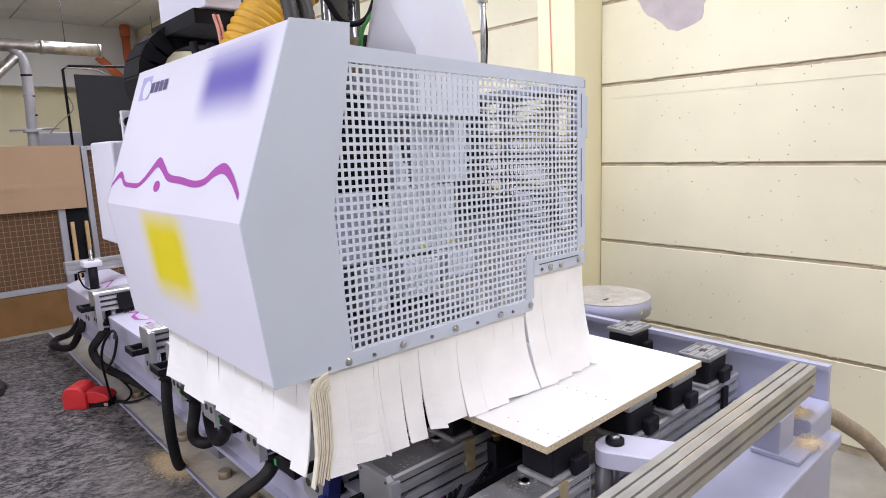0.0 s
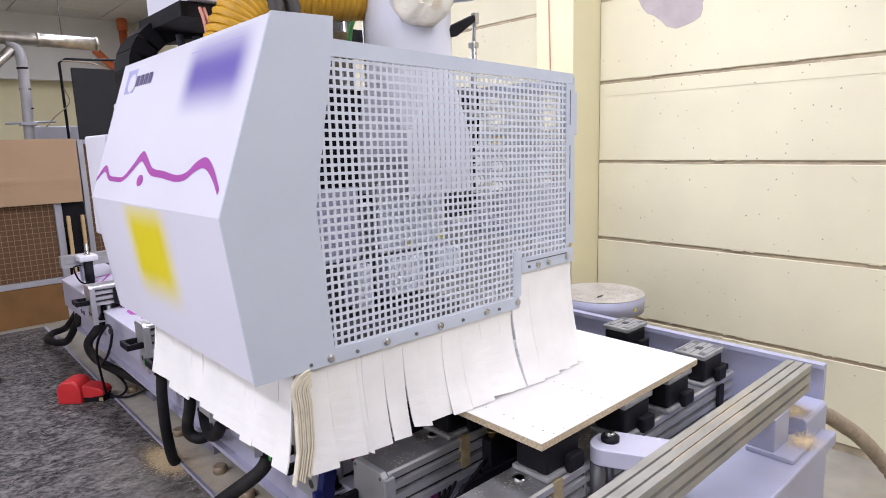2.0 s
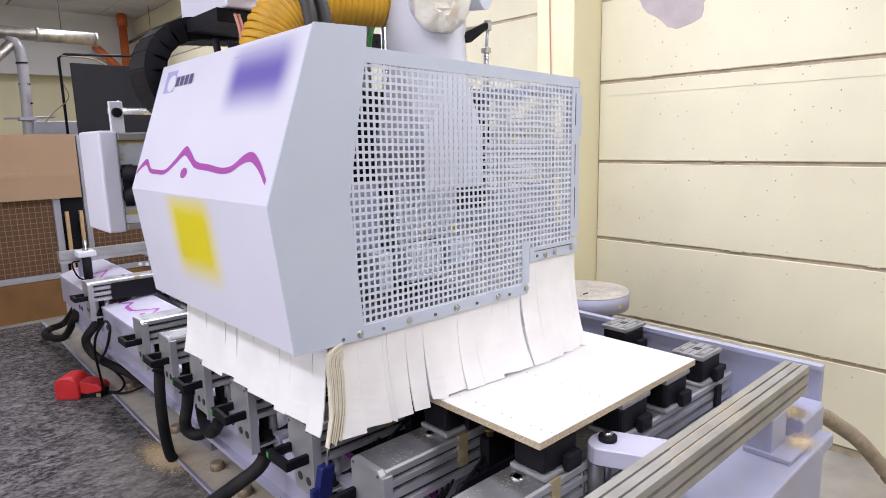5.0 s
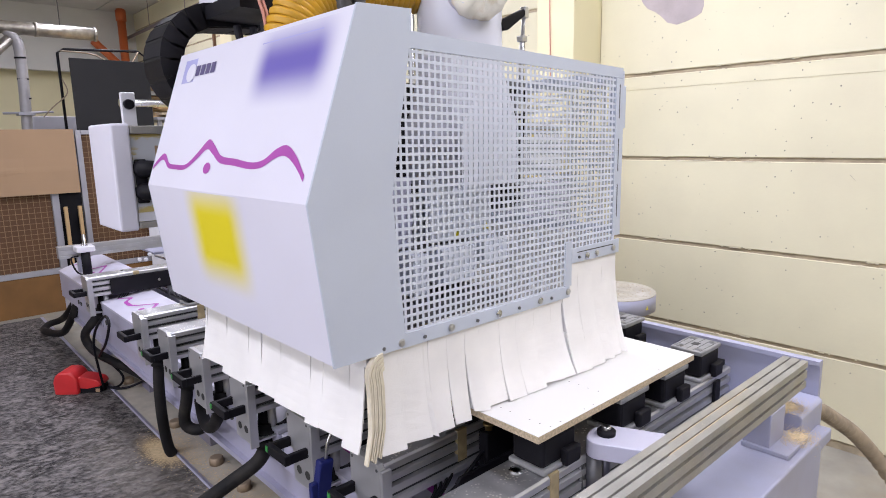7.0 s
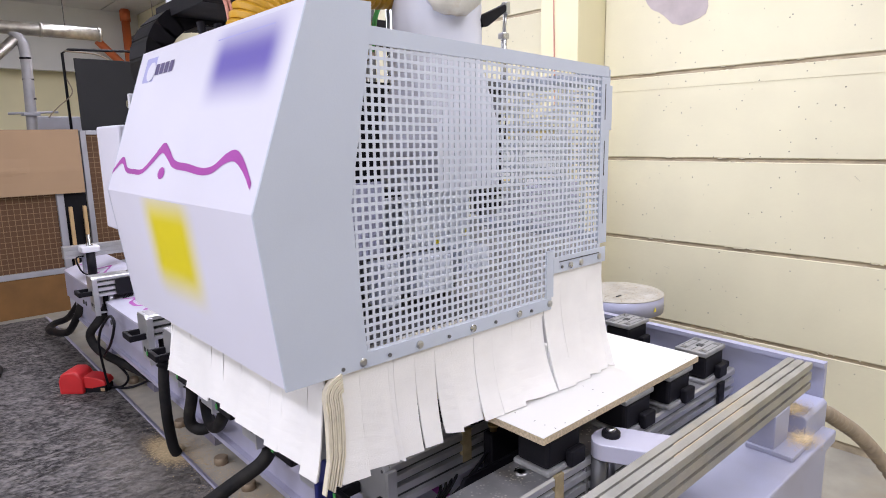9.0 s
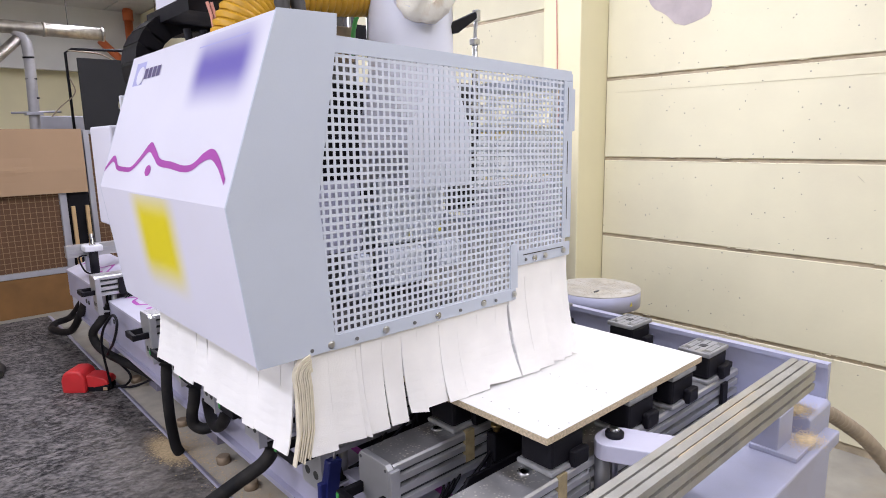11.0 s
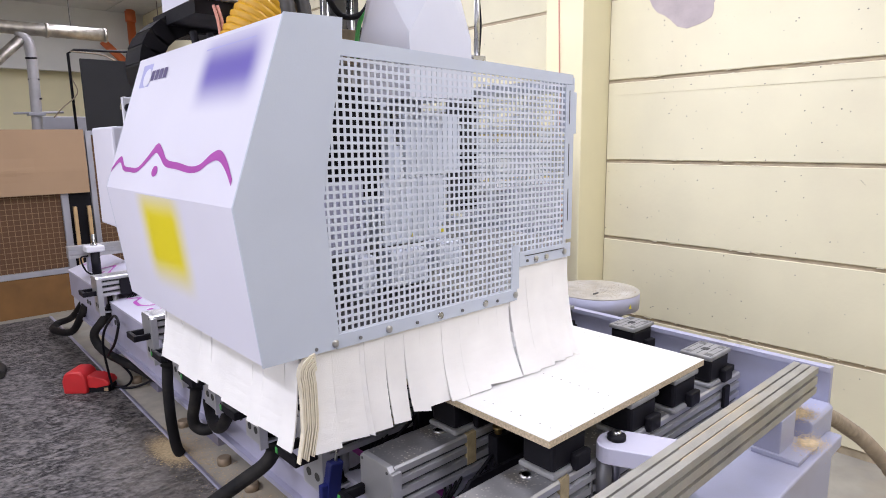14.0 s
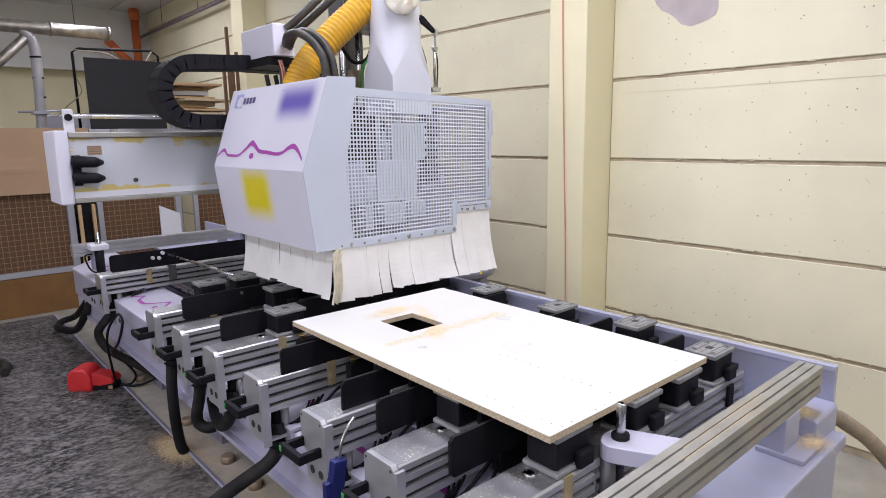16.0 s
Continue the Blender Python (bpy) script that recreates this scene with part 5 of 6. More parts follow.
    box(bm, 2.085, 2.116, YF, YF + 0.0032, 1.178, 1.31, 0.001)
    box(bm, 2.1165, 2.365, YF, YF + 0.003, 1.243, 1.288, 0.001)
    part("bottom_strip", bm, M_GREY, h)
    boxpart("strip_gap", (2.14, 2.33, YF - 0.001, YF - 0.0002, 1.272, 1.2745), M_DARK, h)
    rng = random.Random(21)
    for i, (x, z) in enumerate(((1.425, 1.158), (1.475, 1.160), (1.545, 1.158), (1.63, 1.160), (1.72, 1.158), (1.80, 1.160), (1.88, 1.158), (1.97, 1.160), (2.02, 1.158), (2.098, 1.162), (2.15, 1.258), (2.19, 1.258), (2.24, 1.258), (2.33, 1.262))):
        big = i in (1, 3, 5, 7, 9, 11, 12, 13)
        bm = B()
        if big:
            sweep(bm, [(x, YF - 0.001, z), (x, YF - 0.004, z), (x, YF - 0.003, z), (x, YF - 0.0065, z)], [0.0095, 0.0095, 0.0068, 0.0058], 12)
            part("bolt", bm, M_STEEL, h, "steel cap bolt with washer")
        else:
            sweep(bm, [(x, YF - 0.0008, z), (x, YF - 0.0042, z)], 0.0045, 8)
            part("rivet_hole", bm, M_DARKSTEEL, h)
    # felt skirts, hung from hinges so that they can swing
    for name, hinge in (("front_skirt", (1.85, YF + 0.010, 1.16)), ("front_corner_skirt", (1.48, YF + 0.010, 1.16)), ("left_skirt", (1.385, 2.75, 1.155)), ("corner_skirt", (1.385, 2.42, 1.155))):
        bm = B()
        if name == "front_skirt":
            box(bm, 1.561, 2.10, YF + 0.008, YF + 0.011, 1.13, 1.17)
            box(bm, 2.10, 2.36, YF + 0.008, YF + 0.011, 1.10, 1.275)
        elif name == "front_corner_skirt":
            box(bm, 1.40, 1.559, YF + 0.008, YF + 0.011, 1.13, 1.17)
        else:
            box(bm, 1.388, 1.391, *((2.531, 3.2) if name == "left_skirt" else (2.295, 2.529)), 1.12, 1.17)
        sk = part(name, bm, M_FELT, h, "white felt strip skirt", hinge=hinge)
        CURTAINS[name] = (sk, Vector(hinge) - O)
        p, end = {"front_skirt": (1.561, 2.355), "front_corner_skirt": (1.405, 1.555), "left_skirt": (2.531, 3.19), "corner_skirt": (2.30, 2.524)}[name]
        while p < end:
            w = rng.choice((0.05, 0.06, 0.065, 0.075)) if "front" in name else rng.choice((0.06, 0.08, 0.11, 0.15))
            w = min(w, end - p + 0.005)
            c = p + w / 2
            if "front" in name:
                top = 1.16 if c < 2.10 else 1.27
                # strips that trail on the board are bent further out
                low = (0.906 if c < 1.70 else 0.922) + rng.uniform(0, 0.006)
                curl = -rng.uniform(0.9, 1.2) * (0.02 + 0.03 * min(1.0, max(0.0, (c - 1.6) / 0.4)))
                bm = felt_strip(rng.uniform(-0.5, 1), (c, YF + 0.0095 - rng.random() * 0.001), w, top, top - low, "x", curl, rng.choice((0.001, 0.003, 0.006, 0.009)))
            else:
                low = 0.925 + rng.uniform(-0.008, 0.008)
                bm = felt_strip(rng.uniform(-0.5, 0.5), (1.3885 - rng.random() * 0.001, c), w, 1.15, 1.15 - low, "y", -rng.uniform(0.022, 0.032), rng.choice((0.003, 0.006, 0.010)))
            part("felt_strip", bm, M_FELT, sk)
            p += w + 0.001
    # the corner: felt layers bent over at the top
    bm = B()
    box(bm, 1.40, 1.43, YF + 0.004, YF + 0.010, 1.10, 1.146)
    bundle = part("corner_bundle", bm, M_FELT, h, "felt layers bent over at the corner", hinge=(1.40, YF, 1.14))
    CURTAINS["corner_bundle"] = (bundle, Vector((1.40, YF, 1.14)) - O)
    for k in range(8):
        bm = B()
        xl, R = 1.378 + 0.0052 * k, 0.044 - 0.0052 * k
        mid = [(xl + 0.004 * math.sin(2.6 * j / 6) - 0.012 * max(0, 2 - j) / 2, 0.902 + 0.005 * ((k * 3) % 4) + (1.106 - 0.902) * j / 6) for j in range(7)]
        mid[-1] = (xl, 1.106)
        mid += [(xl + R - R * math.cos(a), 1.106 + R * math.sin(a)) for a in (0.3, 0.6, 0.9, 1.2, 1.5)]
        rows = []
        for j, (px, pz) in enumerate(mid):
            (xa, za), (xb, zb) = mid[max(j - 1, 0)], mid[min(j + 1, len(mid) - 1)]
            l = math.hypot(xb - xa, zb - za)
            nx, nz = (zb - za) / l * 0.0018, -(xb - xa) / l * 0.0018
            y0, y1 = YF - 0.008 + 0.0012 * (k % 2), YF + 0.006
            rows.append([bm.verts.new(v) for v in ((px - nx, y0, pz - nz), (px + nx, y0, pz + nz), (px + nx, y1, pz + nz), (px - nx, y1, pz - nz))])
        for a, b in zip(rows, rows[1:]):
            for q in range(4):
                bm.faces.new((a[q], a[(q + 1) % 4], b[(q + 1) % 4], b[q])).smooth = False
        bm.faces.new(rows[0])
        bm.faces.new(rows[-1][::-1])
        part("felt_layer", bm, M_FELTEDGE, bundle)
    # inside: drill unit, guides, plates
    # back and floor plates and rear felt added to keep the hood's inside dark
    boxpart("back_plate", (1.60, 1.98, 3.16, 3.18, 1.30, 1.78), M_DARKSTEEL, h)
    boxpart("inner_dark_plate", (1.44, 2.08, 2.50, 3.12, 1.10, 1.13), M_DARKSTEEL, h, "dark plate added to darken the hood's inside")
    boxpart("rear_light_screen", (1.40, 2.36, 3.19, 3.194, 0.93, 1.32), M_FELT, h, "white felt added at the rear to shut out light")
    boxpart("right_skirt", (2.362, 2.366, 2.30, 3.18, 0.93, 1.298), M_FELT, h, "white felt on the wall side")
    boxpart("side_frame", (2.27, 2.33, 3.10, 3.16, 1.13, 1.80), M_GREY, h)
    boxpart("cross_bar", (1.46, 2.34, 3.11, 3.15, 1.75, 1.80), M_GREY, h)
    boxpart("cover_plate", (1.50, 1.83, 2.660, 2.672, 1.285, 1.50), M_LAV, h, "pale grey cover plate of the drill unit", 0.002)
    boxpart("cover_plate", (1.90, 2.17, 2.663, 2.675, 1.285, 1.50), M_MESHP, h, "pale grey cover plate of the drill unit", 0.002)
    boxpart("upper_plate", (2.0, 2.25, 2.665, 2.677, 1.505, 1.70), M_MESHP, h, "pale grey upper plate", 0.002)
    # black sheet added as a dark backing behind the spindle
    boxpart("dark_backing", (1.48, 2.10, 2.93, 2.95, 1.42, 1.80), M_BLACK, h, "black backing added to darken the space behind the spindle")
    # dark box added below the cover plates to darken what shows there
    boxpart("dark_backdrop", (1.50, 2.12, 2.68, 2.76, 1.135, 1.282), M_DARKSTEEL, h, "dark box added as a backdrop for the hood's dark inside", 0.006)
    for x0, x1, z0, z1 in ((1.744, 1.80, 1.16, 1.285), (1.86, 2.0, 1.175, 1.285), (2.04, 2.15, 1.21, 1.29)):
        boxpart("suction_boot", (x0, x1, 2.56, 2.64, z0, z1), M_MESHP, h, "pale suction boot", 0.006)
    boxpart("valve_column", (2.245, 2.315, 2.67, 2.74, 1.36, 1.80), M_DARKSTEEL, h, "dark valve column", 0.004)
    for k in range(10):
        boxpart("valve_rib", (2.235, 2.325, 2.655, 2.67, 1.38 + 0.041 * k, 1.402 + 0.041 * k), M_BLACK, h, bev=0.002)
    for k in range(4):
        bm = B()
        sweep(bm, curve([(1.50 + 0.05 * k, 3.05, 1.95), (1.52 + 0.05 * k, 3.0, 1.7), (1.55 + 0.04 * k, 2.98, 1.45), (1.62 + 0.05 * k, 3.0, 1.3)]), 0.012, 8)
        part("cable", bm, M_BLACK, h)
    for x, z in ((2.02, 1.305), (2.15, 1.315), (1.55, 1.30)):
        bm = B()
        vs = [bm.verts.new((x + 0.016 * math.cos(a), 2.6585, z + 0.018 * math.sin(a))) for a in (-0.52, 1.57, 3.66)]
        bm.faces.new(vs)
        part("warning_triangle", bm, M_YEL, h)
    boxpart("drill_block", (1.66, 2.02, 2.78, 3.10, 1.20, 1.42), M_GREY, h, bev=0.006)
    boxpart("motor_block", (1.55, 1.74, 2.86, 3.10, 1.46, 1.70), M_DARKSTEEL, h, bev=0.01)
    for z in (1.60, 1.66):
        boxpart("yellow_strip", (1.56, 1.68, 2.852, 2.856, z, z + 0.012), M_YEL, h)
    for x in (1.97, 2.07, 2.17):
        bm = B()
        sweep(bm, [(x, 3.05, 1.2), (x, 3.05, 2.24)], 0.014, 10)
        part("guide_column", bm, M_STEEL, h)
    boxpart("guide_head", (1.94, 2.24, 2.98, 3.14, 2.22, 2.40), M_DARKSTEEL, h, bev=0.006)
    boxpart("slide_plate", (2.0, 2.14, 3.10, 3.14, 1.75, 2.30), M_DARKSTEEL, h)
    boxpart("valve_strip", (1.98, 2.05, 2.98, 3.03, 1.88, 2.0), M_BRASS, h, bev=0.004)
    bm = B()
    sweep(bm, curve([(1.93, 3.0, 2.12), (1.98, 2.97, 2.04), (2.06, 2.95, 2.06), (2.12, 2.95, 2.18)]), 0.010, 8)
    part("cable", bm, M_BLACK, h)
    for x in (1.72, 1.78, 1.84, 1.90, 1.96):
        bm = B()
        sweep(bm, [(x, 2.84, 1.20), (x, 2.84, 1.14), (x, 2.84, 1.14), (x, 2.84, 1.07)], [0.016, 0.016, 0.006, 0.006], 10)
        part("drill_bit", bm, M_STEEL, h)
    # box and cables on top
    bm = B()
    box(bm, 1.525, 1.64, 3.0, 3.38, 2.045, 2.205, 0.006)
    bx = part("junction_box", bm, M_HOOD, h, "white junction box")
    boxpart("box_bracket", (1.50, 1.68, 3.02, 3.40, 2.0, 2.042), M_BLACK, h)
    boxpart("box_post", (1.62, 1.70, 3.06, 3.14, 1.4, 1.985), M_DARKSTEEL, h)
    for pts, r in (([(1.60, 3.0, 2.18), (1.66, 2.96, 2.24), (1.78, 2.92, 2.36), (1.93, 2.9, 2.50), (2.1, 2.86, 2.62)], 0.020),
                   ([(1.62, 3.04, 2.15), (1.70, 3.0, 2.21), (1.83, 2.96, 2.33), (2.0, 2.95, 2.48), (2.2, 2.9, 2.62)], 0.020),
                   ([(1.60, 3.02, 2.10), (1.535, 2.86, 2.125), (1.535, 2.73, 2.115), (1.56, 2.63, 2.04), (1.575, 2.59, 1.93), (1.58, 2.58, 1.6)], 0.019),
                   ([(1.62, 3.02, 2.09), (1.575, 2.86, 2.135), (1.58, 2.73, 2.125), (1.605, 2.63, 2.05), (1.62, 2.59, 1.93), (1.63, 2.58, 1.6)], 0.019)):
        bm = B()
        line = curve(pts, 18)
        sweep(bm, line, [r * (1.06 if k % 2 else 0.96) for k in range(len(line))], 14)
        part("conduit", bm, M_DUSTYR, h, "dusty black corrugated conduit")
    for dx in (0, 0.012):
        bm = B()
        sweep(bm, curve([(1.54 + dx, 2.98, 2.02), (1.545 + dx, 2.96, 1.95), (1.55 + dx, 2.94, 1.75)]), 0.005, 6)
        part("tube", bm, M_PINK, h, "thin pink air tube")
    bm = B()
    sweep(bm, curve([(2.03, 2.97, 1.9), (2.04, 2.95, 2.02), (2.10, 2.94, 2.10), (2.16, 2.95, 2.16)]), 0.008, 8)
    part("tube", bm, M_GREEN, h, "green air tube")
    # suction hose in rigid rings
    n = len(HOSE_UP)
    for i in range(n - 1):
        L = (HOSE_UP[i + 1] - HOSE_UP[i]).length * 1.15
        bm = B()
        rr = [0.070, 0.075, 0.075, 0.070, 0.070]
        zz = [0.0, 0.25, 0.5, 0.75, 1.0]
        sweep(bm, [(0, 0, L * q) for q in zz], rr, 22)
        ob = part("hose_ring", bm, M_YHOSE, h, hinge=(0, 0, 0))
        HOSE_PARTS.append((i, ob, O))
    return h


LEVER = []


def spindle():
    s = thing("spindle_unit", (2.12, 2.70, 1.6), "pale grey router spindle with a flared suction hood", "machine part")
    cx, cy = 2.06, 2.68

    def ring(z, r, sq, n=32):
        out = []
        for k in range(n):
            a = 6.2832 * k / n
            c, d = math.cos(a), math.sin(a)
            q = r * ((1 - sq) + sq / max(abs(c), abs(d)))
            out.append((cx + q * c, cy + q * d, z))
        return out
    bm = B()
    n = 32
    top = [bm.verts.new(p) for p in ring(2.62, 0.131, 0)]
    mid = [bm.verts.new(p) for p in ring(2.11, 0.133, 0)]
    for k in range(n):
        bm.faces.new((top[k], top[(k + 1) % n], mid[(k + 1) % n], mid[k])).smooth = True
    # the flare ends in a rectangle
    flare = [bm.verts.new((x, y, 1.925)) for x, y in ((2.187, 2.805), (1.935, 2.805), (1.935, 2.55), (2.187, 2.55))]
    for q in range(4):
        for k in range(8 * q, 8 * q + 8):
            bm.faces.new((mid[k], mid[(k + 1) % n], flare[q])).smooth = True
        bm.faces.new((mid[(8 * q + 8) % n], flare[(q + 1) % 4], flare[q]))
    foot = [bm.verts.new((x, y, 1.745)) for x, y in ((2.187, 2.805), (1.935, 2.805), (1.935, 2.55), (2.187, 2.55))]
    for q in range(4):
        bm.faces.new((flare[q], flare[(q + 1) % 4], foot[(q + 1) % 4], foot[q]))
    bm.faces.new(foot)
    part("body", bm, M_SPIN, s)
    bm = B()
    sweep(bm, [(cx, cy + 0.06, 1.744), (cx, cy + 0.06, 1.66), (cx, cy + 0.06, 1.66), (cx, cy + 0.06, 1.60)], [0.06, 0.06, 0.04, 0.03], 18)
    part("chuck", bm, M_STEEL, s)
    bm = B()
    sweep(bm, [(2.045, 2.64, 2.34), (1.985, 2.52, 2.31), (1.98, 2.51, 2.308)], [0.085, 0.085, 0.08], 22)
    nb = part("outlet", bm, M_SPIN, s, "short round outlet with a sealed lid")
    bm = B()
    ax = Vector((1.979, 2.508, 2.3075))
    d = (Vector((1.985, 2.52, 2.31)) - Vector((2.045, 2.64, 2.34))).normalized()
    frng = random.Random(31)
    sweep(bm, [tuple(ax - d * 0.02), tuple(ax - d * 0.008), tuple(ax + d * 0.004), tuple(ax + d * 0.012), tuple(ax + d * 0.016)], [0.087, 0.089, 0.083, 0.062, 0.03], 26)
    for v in bm.verts:
        v.co += Vector([frng.uniform(-0.006, 0.006) for _ in range(3)]) + d * frng.uniform(-0.008, 0.006)
    part("lid", bm, M_FOAM, nb, "torn whitish foam plug with brown edge")
    bm = B()
    sweep(bm, [(2.125, 2.66, 2.38), (2.18, 2.52, 2.375)], [0.06, 0.06], 18)
    part("outlet", bm, M_MESHP, s)
    bm = B()
    sweep(bm, [(2.03, 2.72, 2.372), (1.985, 2.73, 2.352)], 0.082, 22)
    part("hose_ring_clamp", bm, M_YEL, s, "yellow hose clamp")
    bm = B()
    sweep(bm, [(2.09, 2.66, 2.23), (2.14, 2.6, 2.23)], 0.02, 12)
    box(bm, 2.128, 2.156, 2.585, 2.612, 2.212, 2.248, 0.003)
    part("lever_base", bm, M_SPIN, s)
    bm = B()
    prism(bm, [(2.132, 2.218), (2.152, 2.212), (2.25, 2.22), (2.256, 2.23), (2.25, 2.24), (2.152, 2.248), (2.132, 2.242)], "y", 2.565, 2.585, 0.002)
    lever = part("lever", bm, M_BLACK, s, "black lever arm", hinge=(2.145, 2.58, 2.23))
    bm = B()
    box(bm, 2.238, 2.256, 2.564, 2.586, 2.15, 2.185, 0.003)
    sweep(bm, [(2.247, 2.578, 2.15), (2.25, 2.585, 2.09)], 0.006, 8)
    sweep(bm, [(2.25, 2.585, 2.1), (2.26, 2.6, 1.88)], 0.009, 12)
    box(bm, 2.238, 2.265, 2.576, 2.6, 2.08, 2.098, 0.003)
    box(bm, 2.23, 2.29, 2.585, 2.62, 1.865, 1.89, 0.003)
    strut = part("gas_strut", bm, M_STEEL, s, "slim steel air cylinder", hinge=(2.245, 2.58, 2.17))
    bm = B()
    sweep(bm, curve([(2.18, 2.64, 2.13), (2.21, 2.64, 2.08), (2.23, 2.64, 2), (2.2, 2.66, 1.88)]), 0.006, 6)
    part("air_tube", bm, M_BLACK, s)
    bm = B()
    sweep(bm, curve([(2.262, 2.6, 2.12), (2.29, 2.61, 2.01), (2.282, 2.61, 1.89)]), 0.004, 6)
    part("thin_tube", bm, M_BLACK, s)
    LEVER.extend((lever, strut))
    return s


PORTAL = portal()
CHAIN = chain()
HEAD = head()
SPINDLE = spindle()


# ---- small things on the floor ----
def pedal():
    p = thing("foot_pedal", (0.835, 4.47, 0), "red plastic foot pedal switch on the floor", "foot pedal")
    M = Matrix.Translation((0.835, 4.47, 0)) @ Matrix.Rotation(math.radians(-42), 4, "Z")
    bm = B()
    prism(bm, [(-0.150, 0.0), (-0.155, 0.09), (-0.138, 0.135), (-0.105, 0.158), (-0.04, 0.158), (-0.012, 0.135), (0.005, 0.098), (0.005, 0.0)], "y", -0.078, 0.078, 0.014)
    bmesh.ops.transform(bm, matrix=M, verts=bm.verts[:])
    part("hood", bm, M_RED, p, "red protecting hood")
    bm = B()
    prism(bm, [(0.0, 0.036), (0.0, 0.118), (0.05, 0.112), (0.125, 0.092), (0.143, 0.07), (0.143, 0.05), (0.05, 0.036)], "y", -0.056, 0.056, 0.008)
    bmesh.ops.transform(bm, matrix=M, verts=bm.verts[:])
    part("nose", bm, M_RED, p)
    bm = B()
    box(bm, 0.0, 0.138, -0.05, 0.05, 0.0, 0.046, 0.006)
    bmesh.ops.transform(bm, matrix=M, verts=bm.verts[:])
    part("base", bm, M_BLACK, p)
    bm = B()
    box(bm, 0.105, 0.132, -0.0515, -0.048, 0.012, 0.034)
    bmesh.ops.transform(bm, matrix=M, verts=bm.verts[:])
    part("type_plate", bm, M_CARD, p, "small worn type plate")
    bm = B()
    sweep(bm, curve([(0.91, 4.40, 0.03), (1.0, 4.33, 0.02), (1.06, 4.40, 0.05), (1.02, 4.47, 0.13), (0.93, 4.38, 0.23), (0.90, 4.06, 0.40), (0.89, 3.90, 0.52), (0.895, 3.88, 0.59), (0.90, 4.0, 0.595), (0.88, 4.16, 0.48), (0.88, 4.26, 0.35), (0.90, 4.31, 0.2), (0.93, 4.36, 0.012)]), 0.008, 8)
    sweep(bm, curve([(0.91, 4.41, 0.03), (1.02, 4.30, 0.012), (1.12, 4.22, 0.05), (1.1, 3.9, 0.2)]), 0.008, 8)
    part("cable", bm, M_BLACK, p, "black cable")


def blow_gun():
    b = thing("blow_gun", (0.83, 1.33, 0.56), "dark blue air blow gun hung on a console", "blow gun")
    bm = B()
    prism(bm, [(0.80, 0.57), (0.84, 0.57), (0.85, 0.65), (0.865, 0.72), (0.82, 0.725), (0.81, 0.66)], "y", 1.40, 1.43, 0.006)
    box(bm, 0.79, 0.815, 1.405, 1.425, 0.60, 0.665, 0.004)
    part("body", bm, M_BLUE, b)
    bm = B()
    sweep(bm, curve([(0.845, 1.415, 0.72), (0.855, 1.415, 0.77), (0.88, 1.415, 0.81), (0.90, 1.415, 0.83)]), 0.005, 8)
    part("nozzle", bm, M_STEEL, b)


def hose_at_wall():
    h = thing("suction_hose", (2.4, 0.7, 0.3), "beige corrugated hose running from the bed to the floor", "hose")
    line = curve([(2.16, 0.62, 0.70), (2.3, 0.594, 0.661), (2.42, 0.568, 0.592), (2.52, 0.527, 0.516), (2.62, 0.477, 0.407), (2.74, 0.38, 0.22), (2.86, 0.22, 0.05), (2.95, 0.0, 0.035)], 14)
    bm = B()
    sweep(bm, line, [0.028 if k % 3 else 0.020 for k in range(len(line))], 12)
    part("tube", bm, M_BEIGEH, h)


def floor_dust():
    rng = random.Random(9)
    d = thing("floor_sawdust", (0.93, 3.2, 0.006), "spilled sawdust on the floor by the machine", "sawdust", kind="stuff")
    bm = B()
    for i in range(5200):
        x, y = rng.gauss(0.93, 0.035), rng.gauss(3.23, 0.075)
        if i % 5 == 0:
            x, y = rng.gauss(1.02, 0.05), rng.uniform(2.4, 3.6)
        s = rng.uniform(0.0007, 0.0018)
        z = 0.006 if x < 0.965 else 0.004
        box(bm, x - s * 2, x + s * 2, y - s, y + s, z, z + s * 0.7)
    part("chips", bm, M_DUST, d)


def far_hose():
    h = thing("air_hose", (0.9, 5.3, 0), "black rubber hose coiled at the bed's far end", "hose")
    bm = B()
    sweep(bm, curve([(1.02, 5.27, 0.45), (0.98, 5.35, 0.30), (0.94, 5.6, 0.12), (0.88, 6.0, 0.06), (0.95, 6.2, 0.06), (1.05, 6.1, 0.12), (1.12, 5.8, 0.35)]), 0.028, 12)
    part("tube", bm, M_BLACKR, h)


def mat_hose():
    h = thing("rubber_hose", (0.2, 5.3, 0.006), "loose black rubber hose lying on the floor mat", "hose")
    bm = B()
    sweep(bm, curve([(0.40, 5.12, 0.036), (0.43, 5.28, 0.036), (0.38, 5.42, 0.036), (0.22, 5.46, 0.036), (-0.1, 5.4, 0.036), (-0.6, 5.2, 0.036)]), 0.03, 12)
    part("tube", bm, M_BLACKR, h)


mat_hose()
pedal()
blow_gun()
hose_at_wall()
floor_dust()
far_hose()


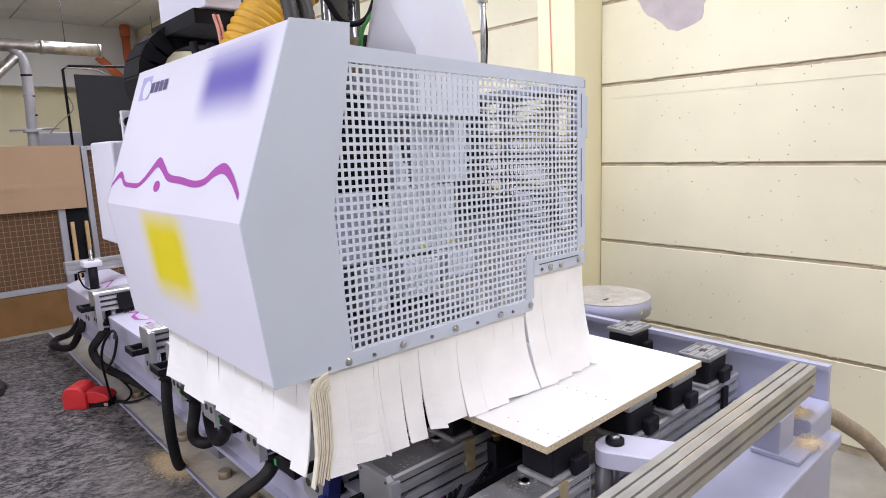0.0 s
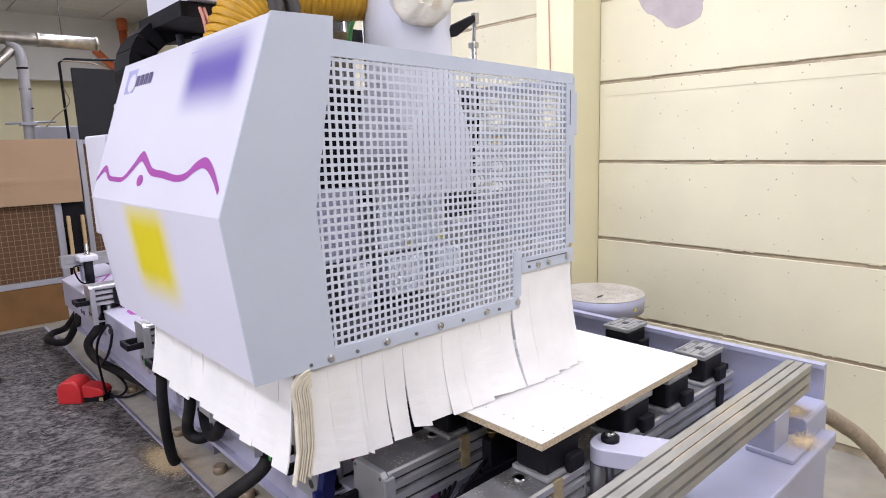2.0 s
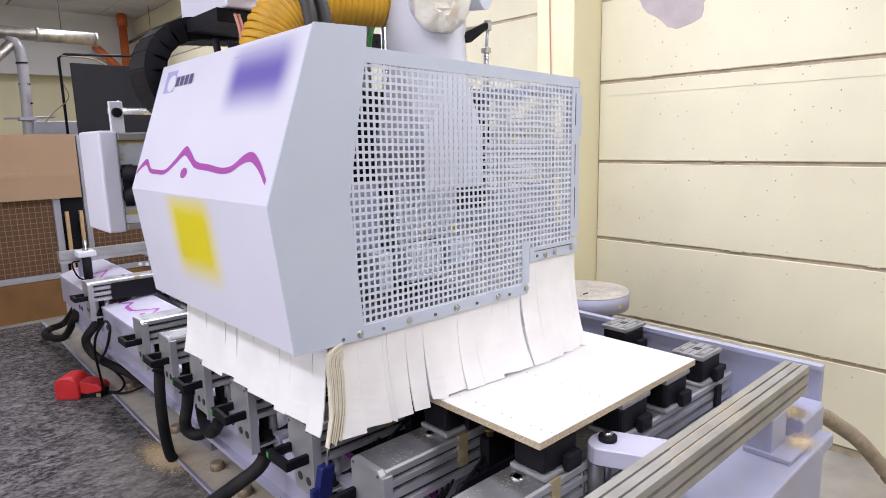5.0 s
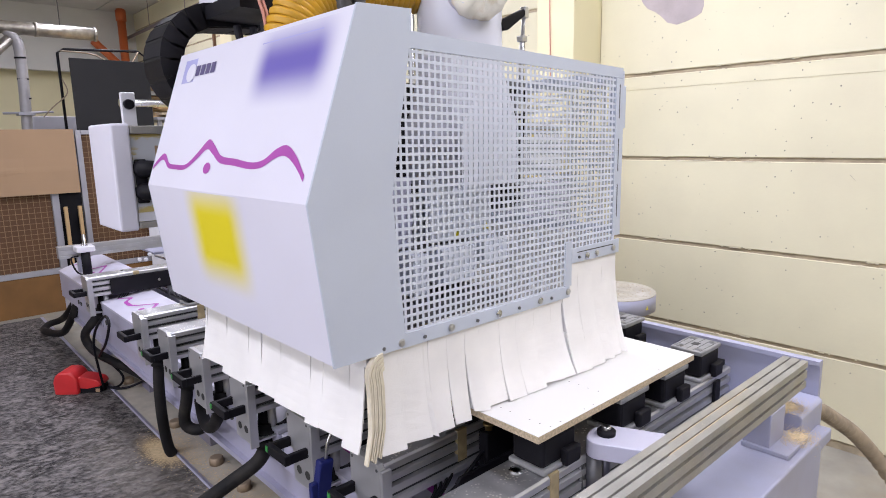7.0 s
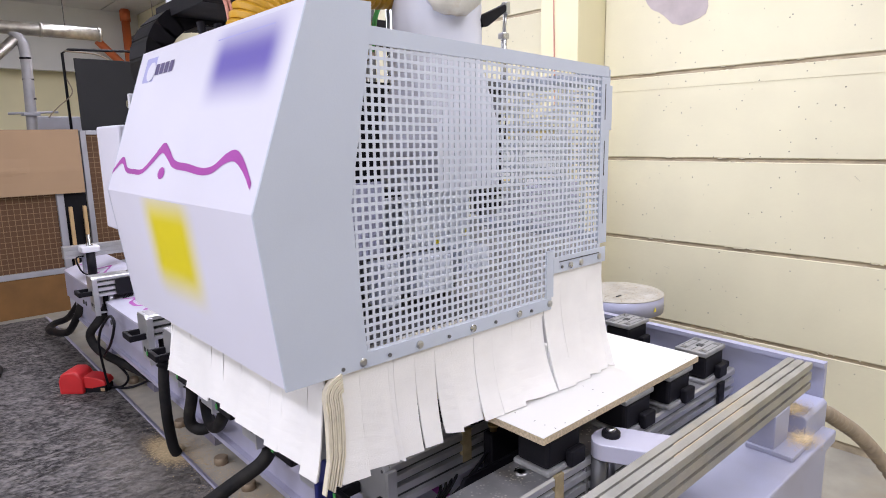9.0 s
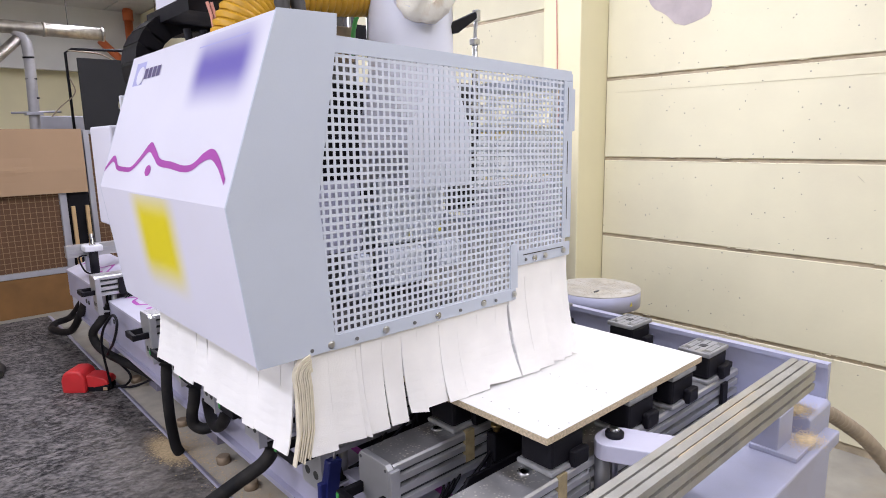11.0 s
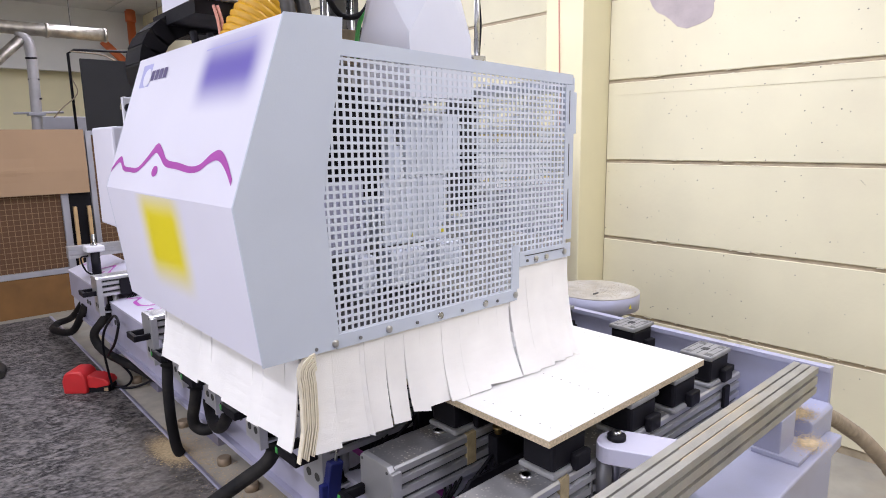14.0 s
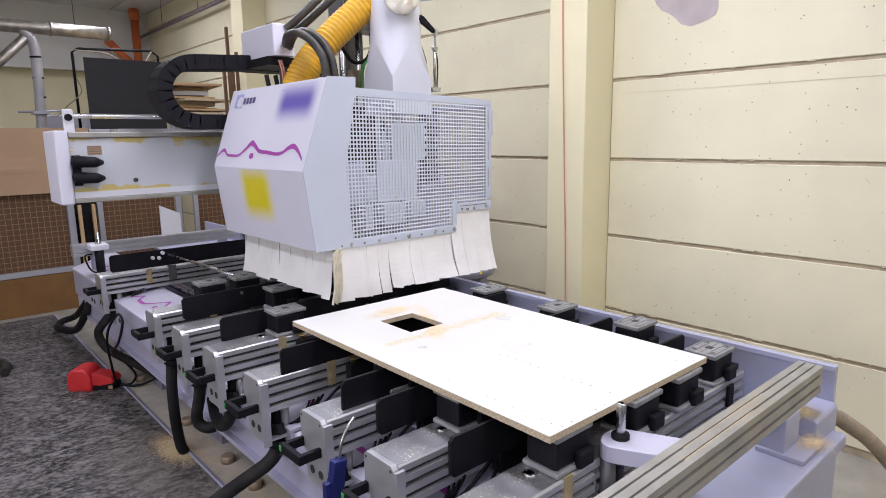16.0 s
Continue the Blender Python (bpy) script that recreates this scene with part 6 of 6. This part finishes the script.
# ---- everything that moves ----
# the head's travel across (x) and along (y) the bed, from its last place
TRAVEL = [
    (0.0, -0.759, -1.180), (0.5, -0.759, -1.180), (1.0, -0.757, -1.178), (1.5, -0.755, -1.180),
    (2.0, -0.782, -1.165), (2.5, -0.790, -1.141), (3.0, -0.789, -1.092), (3.5, -0.772, -1.081),
    (4.0, -0.730, -1.083), (4.5, -0.686, -1.083), (4.9, -0.651, -1.084), (5.1, -0.641, -1.087),
    (5.3, -0.639, -1.095), (5.5, -0.639, -1.110), (6.0, -0.639, -1.154), (6.5, -0.639, -1.199), (7.0, -0.641, -1.244), (7.5, -0.647, -1.269),
    (8.0, -0.690, -1.269), (8.5, -0.736, -1.269), (9.0, -0.777, -1.266), (9.2, -0.788, -1.260),
    (9.5, -0.791, -1.235), (10.0, -0.791, -1.190), (10.5, -0.790, -1.146), (10.8, -0.782, -1.126), (11.1, -0.768, -1.117), (11.5, -0.759, -1.115),
    (12.0, -0.759, -1.107), (12.5, -0.758, -1.105), (13.0, -0.758, -1.106), (13.5, -0.755, -1.102),
    (14.0, -0.759, -1.104), (14.2, -0.759, -1.104), (14.3, -0.755, -1.098), (14.4, -0.732, -1.065),
    (14.5, -0.683, -0.994), (14.6, -0.600, -0.872), (14.7, -0.505, -0.734), (14.8, -0.414, -0.602),
    (14.9, -0.319, -0.464), (15.0, -0.235, -0.342), (15.1, -0.137, -0.199), (15.2, -0.057, -0.083),
    (15.3, -0.011, -0.017), (15.4, -0.000, -0.000), (16.0, 0.000, 0.000),
]
# how far the spindle is raised
LIFT = [(0.0, 0.25), (0.3, 0.185), (0.5, 0.136), (0.7, 0.10), (0.9, 0.068), (1.1, 0.044), (1.3, 0.02), (1.5, 0.0), (4.0, 0.0), (9.2, 0.0), (11.05, 0.0), (11.3, 0.027), (13.1, 0.027), (13.3, 0.13), (13.5, 0.24), (13.7, 0.28), (16.0, 0.28)]
# swing of the felt: degrees backwards while the head speeds up and slows down
SWING = [(0.0, 0.0), (14.2, 0.0), (14.3, 2.0), (14.4, 9.0), (14.5, 25.0), (14.6, 37.0), (14.7, 36.0), (14.8, 24.0), (14.9, 11.0), (15.0, 5.0), (15.1, 6.0), (15.2, 4.0), (15.3, -4.0), (15.4, -9.0), (15.5, -5.0), (15.6, 1.0), (15.8, 3.0), (16.0, 0.0)]


def at_time(rows, t):
    for (a, *p), (b, *q) in zip(rows, rows[1:]):
        if t <= b:
            f = (t - a) / (b - a)
            return [u + (v - u) * f for u, v in zip(p, q)]
    return list(rows[-1][1:])


def motions():
    times = sorted({r[0] for r in TRAVEL} | {r[0] for r in LIFT})
    walk(PORTAL, [(t, Matrix.Translation(ORG[PORTAL] + Vector((0, dy, 0)))) for t, dx, dy in TRAVEL])
    walk(CHAIN, [(t, Matrix.Translation(ORG[CHAIN] + Vector((dx / 2, dy, 0)))) for t, dx, dy in TRAVEL])
    walk(HEAD, [(t, Matrix.Translation(ORG[HEAD] + Vector((dx, dy, 0)))) for t, dx, dy in TRAVEL])
    rows = []
    for t in times:
        dx, dy = at_time(TRAVEL, t)
        rows.append((t, Matrix.Translation(ORG[SPINDLE] + Vector((dx, dy, at_time(LIFT, t)[0] - 0.28)))))
    walk(SPINDLE, rows)
    for name, (ob, hinge) in CURTAINS.items():
        fx, fy = {"front_skirt": (1.0, 0.0), "front_corner_skirt": (1.0, 0.16), "left_skirt": (0.0, 0.85), "corner_skirt": (0.45, 0.85), "corner_bundle": (0.97, 0.32)}[name]
        walk(ob, [(t, Matrix.Translation(hinge) @ Matrix.Rotation(math.radians(a * fy), 4, "Y") @ Matrix.Rotation(math.radians(-a * fx), 4, "X")) for t, a in SWING])
    for i, ob, o in HOSE_PARTS:
        rows = []
        for t, z in LIFT:
            f = z / 0.28
            a = HOSE_LOW[i].lerp(HOSE_UP[i], f)
            b = HOSE_LOW[i + 1].lerp(HOSE_UP[i + 1], f)
            rows.append((t, Matrix.Translation(a - o) @ (b - a).to_track_quat("Z", "Y").to_matrix().to_4x4()))
        walk(ob, rows)
    lever, strut = LEVER
    o = ORG[SPINDLE]
    walk(lever, [(t, Matrix.Translation(ORG[lever] - o) @ Matrix.Rotation(math.radians(-28 + 60 * z / 0.28), 4, "Y")) for t, z in LIFT])
    walk(strut, [(t, Matrix.Translation(ORG[strut] - o + Vector((0, 0, 0.112 * (1 - z / 0.28))))) for t, z in LIFT])
    p = ORG[PIN]
    walk(PIN, [(0, Matrix.Translation(p + Vector((0, 0, -0.075)))), (14.7, Matrix.Translation(p + Vector((0, 0, -0.075)))), (14.9, Matrix.Translation(p)), (16, Matrix.Translation(p))])
    for g in GUARDS:
        up, low = Matrix.Translation(ORG[g]), Matrix.Translation(ORG[g] + Vector((0.07, 0, -0.145)))
        walk(g, [(0, low), (15.1, low), (15.24, Matrix.Translation(ORG[g] + Vector((0.035, 0, -0.07)))), (15.38, up), (16, up)])
    q = ORG[BOARD]
    walk(BOARD, [(0, Matrix.Translation(q)), (15.5, Matrix.Translation(q)), (15.7, Matrix.Translation(q + Vector((0.008, 0.008, 0))) @ Matrix.Rotation(math.radians(-0.6), 4, "Z")), (16, Matrix.Translation(q + Vector((0.008, 0.008, 0))) @ Matrix.Rotation(math.radians(-0.6), 4, "Z"))])


motions()
